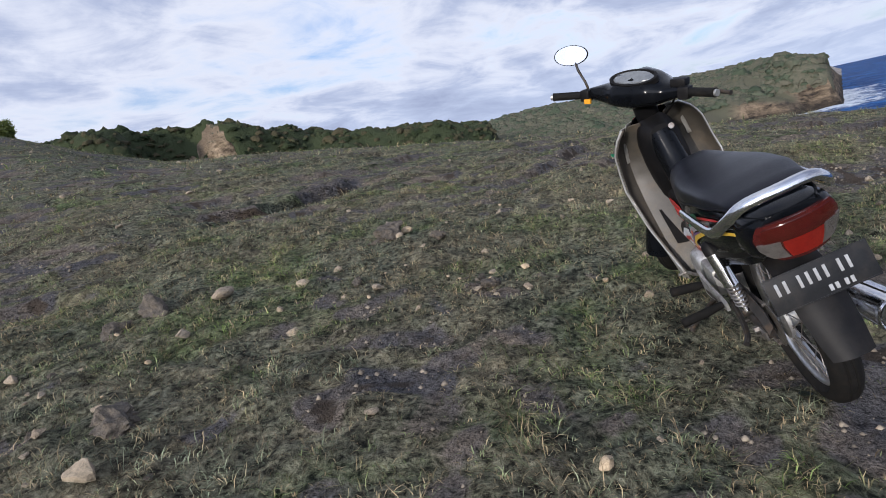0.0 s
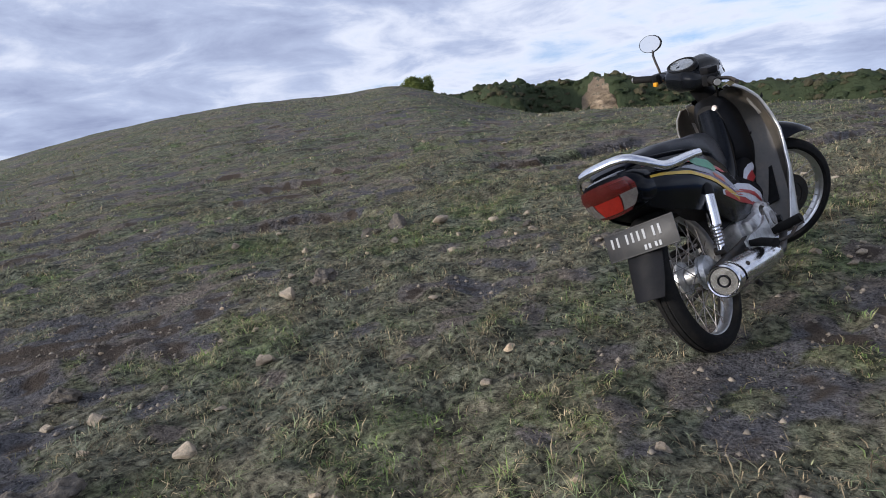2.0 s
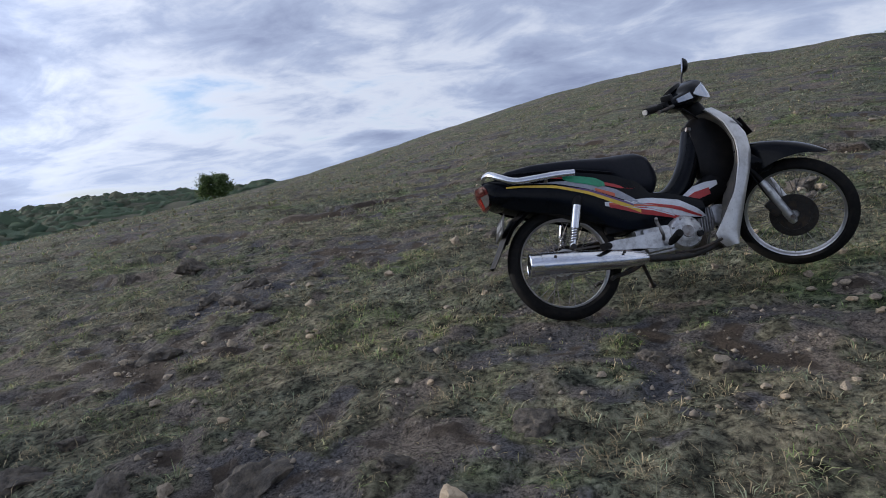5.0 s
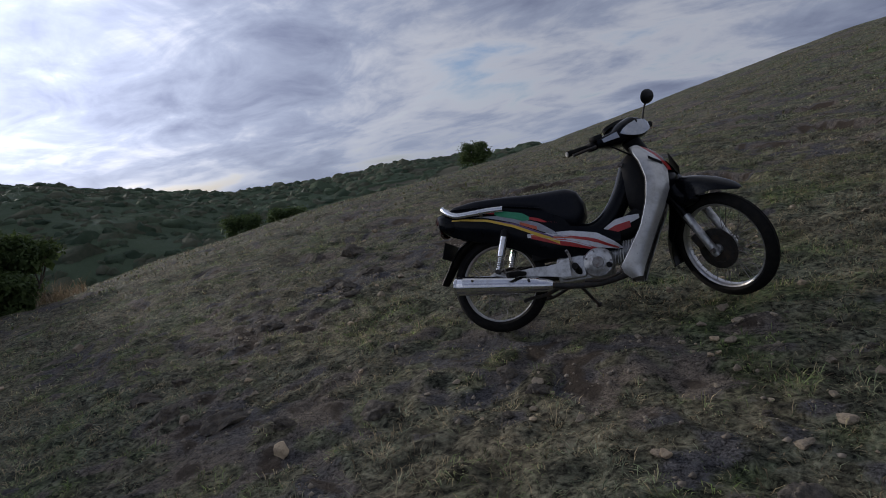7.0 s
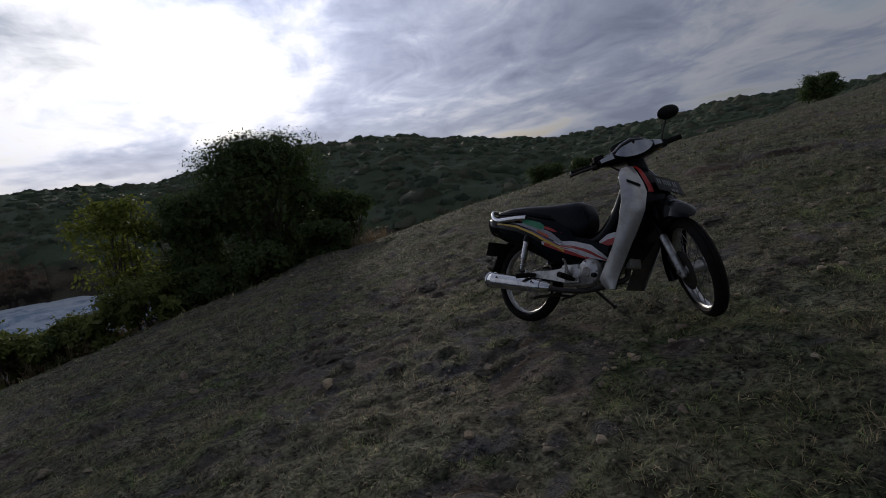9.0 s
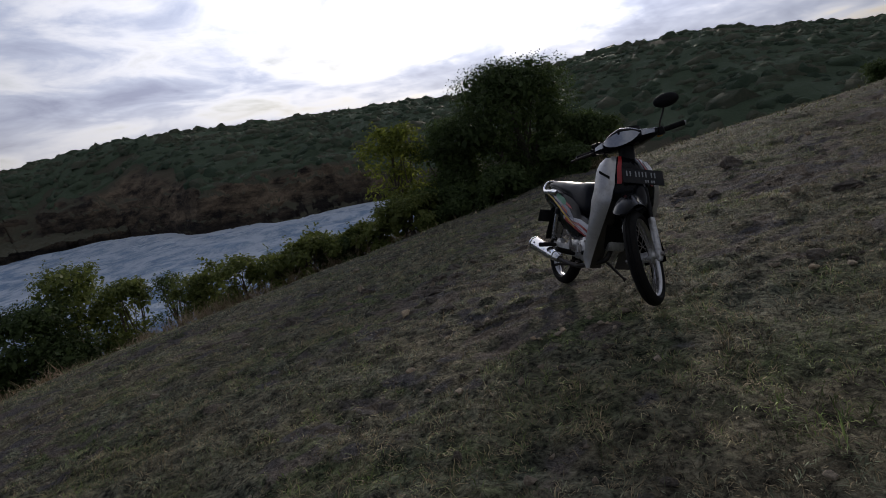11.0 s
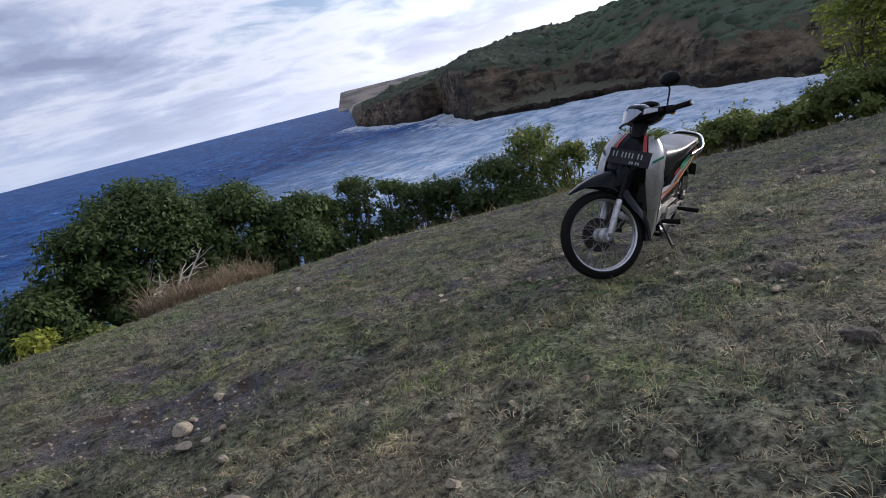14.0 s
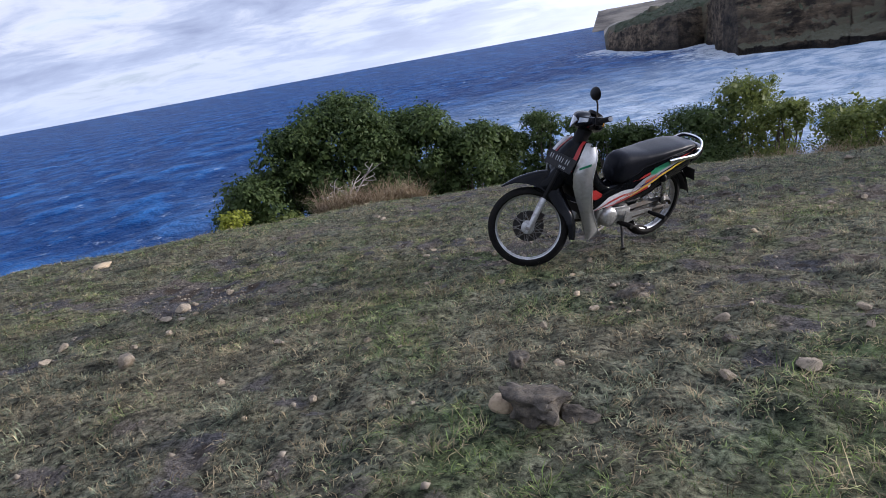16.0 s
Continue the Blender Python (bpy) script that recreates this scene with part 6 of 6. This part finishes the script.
def clay_face(sector, reach):
    """Crumbling ledges of clay where the bank has slipped."""
    az, r = np.radians(np.arange(sector[0], sector[1], 0.09)), np.arange(reach[0], reach[1], 0.16)
    A, R = np.meshgrid(az, r, indexing="ij")
    x, y = R * np.cos(A), R * np.sin(A)
    z = far_land(x, y) + 0.6 * wave(x, y, 3.0, 28)
    step = (z + 0.35 * wave(x, y, 5, 29)) / 1.1
    z = z + 0.45 * (np.clip((step % 1.0 - 0.7) / 0.3, 0, 1) - step % 1.0) + 0.22 * np.abs(wave(x, y, 0.9, 30)) + 0.12 * wave(x, y, 0.45, 31)
    z = np.where(bare_clay(x, y, A, R), z + 0.1, z - 1.6)
    n, k = x.shape
    i, j = np.arange(n - 1)[:, None] * k, np.arange(k - 1)[None]
    me = fast_mesh("clay_face", np.stack([x, y, z], -1).reshape(-1, 3), np.stack([i + j, i + j + 1, i + k + j + 1, i + k + j], -1).reshape(-1, 4), TURF)
    tagged(new("clay_face", me), "crumbling ochre clay face in a bushy bank", "bank", kind="structure")


clay_face((22.0, 33.0), (72.5, 86.5))


# ---- stones ----
STONE = surface("pale_limestone", (0.20, 0.160, 0.115), (0.45, 0.375, 0.27), 9, 0.92, bump=0.016, dirt=(0.10, 0.085, 0.065), dirt_amount=0.7, per="object")
STONE_DARK = surface("dark_weathered_limestone", (0.020, 0.017, 0.015), (0.145, 0.125, 0.10), 7, 0.95, bump=0.04, dirt=(0.24, 0.195, 0.14), dirt_amount=0.5)
STONE_TAN = surface("ochre_stone", (0.38, 0.285, 0.18), (0.54, 0.43, 0.29), 9, 0.9, bump=0.008, dirt=(0.12, 0.085, 0.055), dirt_amount=0.5, per="object")


def stone_mesh(seed, material, rough=0.42, fine=3):
    """A broken, worn lump about one metre across."""
    rng = np.random.default_rng(seed)
    bm = bmesh.new()
    bmesh.ops.create_icosphere(bm, subdivisions=fine, radius=0.5)
    cuts = [(Vector(unit_rows(rng.normal(0, 1, (1, 3)))[0]), rng.uniform(0.20, 0.38)) for _ in range(9)]
    shift = Vector(rng.uniform(0, 50, 3))
    for v in bm.verts:
        for nrm, d in cuts:
            over = v.co.dot(nrm) - d
            if over > 0:
                v.co -= nrm * over * (0.96 if rough < 1 else 0.6)
        v.co *= 1 + rough * 0.35 * noise.noise(v.co * 2.3 + shift) + rough * 0.24 * noise.noise(v.co * 6.5 + shift) + rough * 0.16 * abs(noise.noise(v.co * 13 + shift))
        v.co.z *= 0.72
    me = bpy.data.meshes.new("stone")
    bm.to_mesh(me)
    bm.free()
    me.polygons.foreach_set("use_smooth", [True] * len(me.polygons))
    me.set_sharp_from_angle(angle=radians(24 if rough < 1 else 45))
    me.materials.append(material)
    return me


PALE = [stone_mesh(100 + k, STONE) for k in range(6)]
TAN = [stone_mesh(120 + k, STONE_TAN) for k in range(4)]
DARK = [stone_mesh(140 + k, STONE_DARK, 1.35, 4) for k in range(5)]
LABELS = {"p": "pale worn limestone stone lying in the grass", "t": "ochre stone lying in the grass", "d": "dark pitted limestone lump sunk in the turf"}
srng = np.random.default_rng(7)


STONES = []


def stone(x, y, size, tone="p", sink=0.28, stretch=1.0, spin=None):
    kind = {"p": PALE, "t": TAN, "d": DARK}[tone]
    ob = new("stone" if tone != "d" else "rock", kind[int(srng.integers(len(kind)))])
    s = size * srng.uniform(0.92, 1.1)
    m = pose(x, y, float(near_height(x, y)) + s * (0.36 - sink), srng.uniform(-14, 14), srng.uniform(-14, 14), srng.uniform(0, 360) if spin is None else spin)
    ob.matrix_world = m @ Matrix.Diagonal((s * srng.uniform(1.0, 1.25) * stretch, s * srng.uniform(0.75, 1.0), s * srng.uniform(0.75, 1.05), 1))
    STONES.append((x, y, s))
    tagged(ob, LABELS[tone], "stone" if tone != "d" else "rock", "stones on the slope")
    return ob


NEAR_STONES = {
    "p": "-.67 -.12 .051, -.86 -.38 .053, -.24 .49 .032, 3.26 .80 .025, 3.12 .97 .063, -1.40 1.23 .105, 2.45 -1.19 .077, -1.15 1.12 .031, 2.91 1.25 .031, 3.04 .08 .070, -.09 -.69 .047, -.54 .60 .072, .04 1.40 .061, "
         "3.00 .83 .029, -1.18 1.43 .060, -.27 2.25 .131, .36 -1.02 .053, 2.67 .49 .066, 1.42 -1.23 .071, 2.65 .93 .031, 2.84 1.37 .031, .27 .23 .031, 1.87 2.01 .079, .81 -1.21 .033, -1.57 .50 .084, 1.43 -1.06 .061, -1.49 1.85 .107, "
         "2.22 1.48 .062, -.86 1.61 .121, -1.30 .56 .048, 1.63 2.15 .111, 2.49 -.01 .034, -1.20 1.88 .050, -1.80 .64 .084, .80 -.87 .030, 2.58 -1.00 .046, .01 2.65 .068, -.49 -1.73 .052, 3.83 -.82 .079, 2.60 .75 .030, "
         "3.54 -.82 .081, 1.88 -.36 .065, .92 .26 .067, 1.16 -.56 .061, 1.33 1.83 .045, 2.31 -1.06 .040, 1.39 1.64 .091, 1.03 1.36 .052, .76 -.34 .052, 1.23 .80 .060, 1.22 -.33 .072, -1.82 1.27 .066, -2.01 -.00 .073, "
         "3.53 -1.21 .104, .88 1.98 .074, 1.05 -.32 .062, -2.10 1.38 .094, 1.16 -.15 .075, .88 2.55 .126, 1.15 2.13 .057, 1.57 .13 .072, .55 3.23 .079, 3.38 -1.50 .147, 1.95 1.04 .070, 3.48 -1.84 .050, "
         "3.78 -.34 .158, 2.99 -1.79 .082, -2.47 .79 .092, 3.74 -.64 .062, -2.15 -1.74 .116, -1.67 -.86 .094, 4.22 -.85 .098, -.69 -2.78 .104, 4.15 -1.19 .105, -1.72 -2.81 .126, "
         "-.89 -3.47 .111, .50 4.22 .122, 3.06 3.15 .062, .88 4.09 .072, 1.52 2.63 .169, 3.91 2.45 .068, .61 -4.07 .114, 4.81 .08 .076, -1.38 -2.62 .091, 3.89 4.88 .093, .50 -4.51 .142, "
         "-3.02 -1.56 .153, 6.28 5.38 .141, -4.78 .98 .146, 6.83 7.77 .147, 9.59 6.49 .168",
    "t": "-.31 .65 .062, -.73 -.48 .045, -.92 .01 .045, .87 -1.43 .064, 1.21 .41 .048, -.74 -1.26 .104, 4.00 -5.78 .312",
    "d": "-1.75 1.36 .17, -1.64 1.05 .11, -2.01 2.27 .25, -2.34 -.49 .21, -2.55 -1.49 .20, -.40 -.94 .149, 1.23 -1.61 .116, -.90 -.99 .136, -1.37 -.88 .231, .16 -.62 .109, -.52 1.04 .089, .35 -.86 .092, -1.89 -.79 .212, 2.35 1.39 .119, -2.27 .82 .297, -2.27 -.23 .147, 1.34 1.00 .124, 1.50 1.06 .081, -1.89 1.46 .160, "
         ".12 2.43 .281, 1.14 3.10 .218, -2.24 1.96 .221, 1.37 2.99 .224, -1.48 2.30 .174, -2.04 1.74 .225, -2.35 -2.35 .254, -2.85 3.52 .315, -1.14 5.41 .205",
}
for tone, text in NEAR_STONES.items():
    for item in text.split(","):
        x, y, s = (float(v) for v in item.split())
        stone(x, y, s * (1.0 if tone == "d" else 0.84), tone, 0.36 if tone == "d" else 0.15)
for _ in range(110):
    a, r = srng.uniform(0, 2 * math.pi), 4.5 + 26 * srng.uniform(0, 1) ** 1.1
    x, y = 0.8 + r * math.cos(a), r * math.sin(a)
    if y < -9 or (x < -11 and y < 8):
        continue
    stone(x, y, 0.03 + 0.10 * srng.uniform(0, 1) ** 3 + 0.0025 * r, "ppptd"[int(srng.integers(5))], 0.18)

stone(2.55, 1.78, 0.25, "d", 0.10, 0.9, 135)
stone(2.46, 1.86, 0.12, "d", 0.36, 1.2, 120)
stone(2.61, 1.655, 0.115, "t", 0.14, 0.9, 10)
stone(2.50, 1.70, 0.10, "p", 0.2)
# stony patches: broken stone of all sizes lying close
for cx, cy, reach, count in ((-2.1, 0.75, 0.7, 30), (-2.1, 1.95, 0.6, 18), (-0.75, 2.55, 0.5, 20), (0.35, 2.8, 0.45, 22), (1.38, 0.96, 0.25, 12), (1.2, -0.4, 0.3, 14), (1.3, -1.1, 0.6, 18), (3.2, -1.2, 0.6, 18), (3.0, 0.2, 0.8, 10), (1.4, 1.6, 0.6, 10), (-1.9, -0.6, 0.5, 18), (0.2, -0.9, 0.4, 12)):
    for _ in range(count):
        x, y = cx + srng.normal(0, reach * 0.55), cy + srng.normal(0, reach * 0.55)
        if abs(y + 0.02) < 0.2 and -0.4 < x < 1.6:
            continue
        stone(x, y, 0.018 + 0.045 * srng.uniform(0, 1) ** 2, "pptd"[int(srng.integers(4))], 0.22)

# loose pebbles and grit in the bare patches
n = 30000
a, r = srng.uniform(0, 2 * math.pi, n), 6.2 * np.sqrt(srng.uniform(0, 1, n))
x, y = 0.8 + r * np.cos(a), r * np.sin(a)
ok = bareness(x, y) + srng.normal(0, 0.12, n) > 0.52
x, y = x[ok], y[ok]
n = len(x)
corner = np.array([[1, 0, 0], [-1, 0, 0], [0, 1, 0], [0, -1, 0], [0, 0, 0.8], [0, 0, -0.8]], float)
facets = np.array([[0, 2, 4], [2, 1, 4], [1, 3, 4], [3, 0, 4], [2, 0, 5], [1, 2, 5], [3, 1, 5], [0, 3, 5]])
s = 0.003 + 0.016 * srng.uniform(0, 1, n) ** 3
spin = srng.uniform(0, 2 * math.pi, n)
v = corner[None] * srng.uniform(0.6, 1.3, (n, 6, 1)) * s[:, None, None]
c, sn = np.cos(spin)[:, None], np.sin(spin)[:, None]
v = np.stack([v[..., 0] * c - v[..., 1] * sn, v[..., 0] * sn + v[..., 1] * c, v[..., 2]], -1) + np.stack([x, y, near_height(x, y) + 0.002], -1)[:, None]
PEBBLE = surface("pebbles", (0.07, 0.060, 0.050), (0.32, 0.27, 0.205), 30, 0.9, per="island")
tagged(new("pebbles", fast_mesh("pebbles", v.reshape(-1, 3), (facets[None] + np.arange(n)[:, None, None] * 6).reshape(-1, 3), PEBBLE)), "pale pebbles and grit between the grass", "pebbles", kind="stuff")


# ---- grass ----
def grass_material():
    m = bpy.data.materials.new("short_grass")
    m.use_nodes = True
    n = Nodes(m.node_tree)
    place = n.add("ShaderNodeTexCoord").outputs["Object"]
    pick = n.add("ShaderNodeNewGeometry").outputs["Random Per Island"]
    tone = n.math("ADD", n.math("MULTIPLY", pick, 0.62), n.math("MULTIPLY", n.ramp(n.noise(8.0, place, 4.0, 0.6), [(0.36, 0.0), (0.64, 1.0)]), 0.42))
    tone = n.ramp(tone, [(0.14, 0.0), (0.84, 1.0)])
    grey = n.mix(tone, (0.040, 0.052, 0.032), (0.215, 0.240, 0.150))
    green = n.mix(tone, (0.034, 0.062, 0.012), (0.185, 0.250, 0.070))
    straw = n.mix(tone, (0.078, 0.058, 0.034), (0.33, 0.265, 0.155))
    colour = n.mix(n.ramp(n.noise(1.3, place, 5.0, 0.6, 0.4), [(0.45, 0.0), (0.58, 1.0)]), grey, green)
    withered = n.math("ADD", n.math("MULTIPLY", n.math("FRACT", n.math("MULTIPLY", pick, 7.31)), 0.45), n.math("MULTIPLY", n.noise(1.6, n.vec("ADD", place, (4.0, 9.0, 2.0)).outputs[0], 5.0, 0.62), 0.8))
    colour = n.mix(n.ramp(withered, [(0.53, 0.0), (0.70, 1.0)]), colour, straw)
    clumps = n.ramp(n.noise(8.0, place, 5.0, 0.66, 0.3), [(0.36, 0.50), (0.52, 1.28), (0.66, 2.1)])
    colour = n.vec("MULTIPLY", colour, clumps).outputs[0]
    d = n.add("ShaderNodeBsdfPrincipled", Base_Color=colour, Roughness=0.65)
    d.inputs["Specular IOR Level"].default_value = 0.2
    t = n.add("ShaderNodeBsdfTranslucent", Color=colour)
    mixed = n.add("ShaderNodeMixShader", Fac=0.16)
    n.link(d.outputs[0], mixed.inputs[1])
    n.link(t.outputs[0], mixed.inputs[2])
    n.link(mixed.outputs[0], n.add("ShaderNodeOutputMaterial").inputs[0])
    return m


GRASS = grass_material()
STRAW = leaf_material("tall_dry_grass", (0.15, 0.105, 0.058), (0.32, 0.24, 0.14), (0.38, 0.30, 0.19), 0.25)


def grass(name, centre, r0, r1, tufts, per, length, width, spread, bend, seed, material, label, cut=0.5, sector=None):
    """Tufts of curling blades that spring from one foot each, none where the turf is bare."""
    rng = np.random.default_rng(seed)
    r = np.sqrt(rng.uniform(r0**2, r1**2, tufts))
    a = rng.uniform(0, 2 * math.pi, tufts) if sector is None else np.radians(rng.uniform(*sector, tufts))
    x, y = centre[0] + r * np.cos(a), centre[1] + r * np.sin(a)
    bare = bareness(x, y)
    ok = (bare < cut + rng.normal(0, 0.20, tufts)) & (wave(x, y, 0.19, 38) > -0.75 + rng.normal(0, 0.15, tufts))
    for sx, sy, size in STONES:
        ok &= (x - sx) ** 2 + (y - sy) ** 2 > (0.55 * size + 0.012) ** 2
    x, y, bare = x[ok], y[ok], bare[ok]
    vigour = np.clip(1.3 - 1.1 * bare + 0.35 * wave(x, y, 0.9, 36) + 0.45 * wave(x, y, 0.28, 37), 0.4, 2.2) * rng.uniform(0.6, 1.35, len(x))
    n = len(x) * per
    heading = np.repeat(rng.uniform(0, 2 * math.pi, len(x)), per)
    h = np.where(rng.uniform(0, 1, n) < 0.55, heading + rng.normal(0, 0.7, n), rng.uniform(0, 2 * math.pi, n))
    dx, dy = np.cos(h), np.sin(h)
    off = np.abs(rng.normal(0, spread, n))
    bx, by = np.repeat(x, per) + dx * off, np.repeat(y, per) + dy * off
    bz = near_height(bx, by) - 0.006
    L = length * rng.uniform(0.45, 1.3, n) * np.repeat(vigour, per)
    lean = rng.uniform(0.15, 1.0, n) * bend
    curl = lean + rng.uniform(0.3, 1.5, n)
    turn = rng.normal(0, 0.55, n)
    up = np.array([0, 0, 1.0])
    base = np.stack([bx, by, bz], 1)
    flat = np.stack([dx, dy, np.zeros(n)], 1)
    flat2 = np.stack([np.cos(h + turn), np.sin(h + turn), np.zeros(n)], 1)
    side = np.stack([-dy, dx, np.zeros(n)], 1) * (width * rng.uniform(0.6, 1.35, n))[:, None] * 0.5
    mid = base + (flat * np.sin(lean)[:, None] + up * np.cos(lean)[:, None]) * (L * 0.5)[:, None]
    tip = mid + (flat2 * np.sin(curl)[:, None] + up * np.cos(curl)[:, None]) * (L * 0.55)[:, None]
    tip[:, 2] = np.maximum(tip[:, 2], bz + 0.008)
    v = np.stack([base, mid + side, tip, mid - side], 1).reshape(-1, 3)
    f = np.arange(4 * n).reshape(-1, 4)
    tagged(new(name, fast_mesh(name, v, f, material)), label, "grass", kind="stuff")


TURF_LABEL = "short curly grey-green and dry grass in tufts"
grass("grass", (0.9, 0.0), 0.0, 4.8, 37000, 12, 0.046, 0.0033, 0.026, 1.9, 50, GRASS, TURF_LABEL)
grass("grass", (0.9, 0.0), 4.8, 10.0, 31000, 7, 0.056, 0.0060, 0.034, 1.6, 51, GRASS, TURF_LABEL)
grass("grass", (0.9, 0.0), 10.0, 32.0, 38000, 4, 0.080, 0.022, 0.05, 1.3, 52, GRASS, TURF_LABEL)
grass("tall_grass", (0.0, 0.0), 13.2, 15.6, 3400, 8, 0.36, 0.012, 0.03, 0.5, 53, STRAW, "tall dry straw-coloured grass at the edge", 1.5, (150, 275))
BROWN = leaf_material("brown_dead_grass", (0.11, 0.072, 0.044), (0.25, 0.180, 0.11), (0.34, 0.27, 0.17), 0.25)
for centre, reach in (((-1.1, -10.7), 0.65), ((-1.9, -10.5), 0.75), ((-2.7, -10.3), 0.4)):
    grass("tall_grass", centre, 0.0, reach, 420, 9, 0.55, 0.011, 0.04, 0.5, int(60 - centre[0] * 10), BROWN, "tall brown dead grass before the bushes", 1.5)
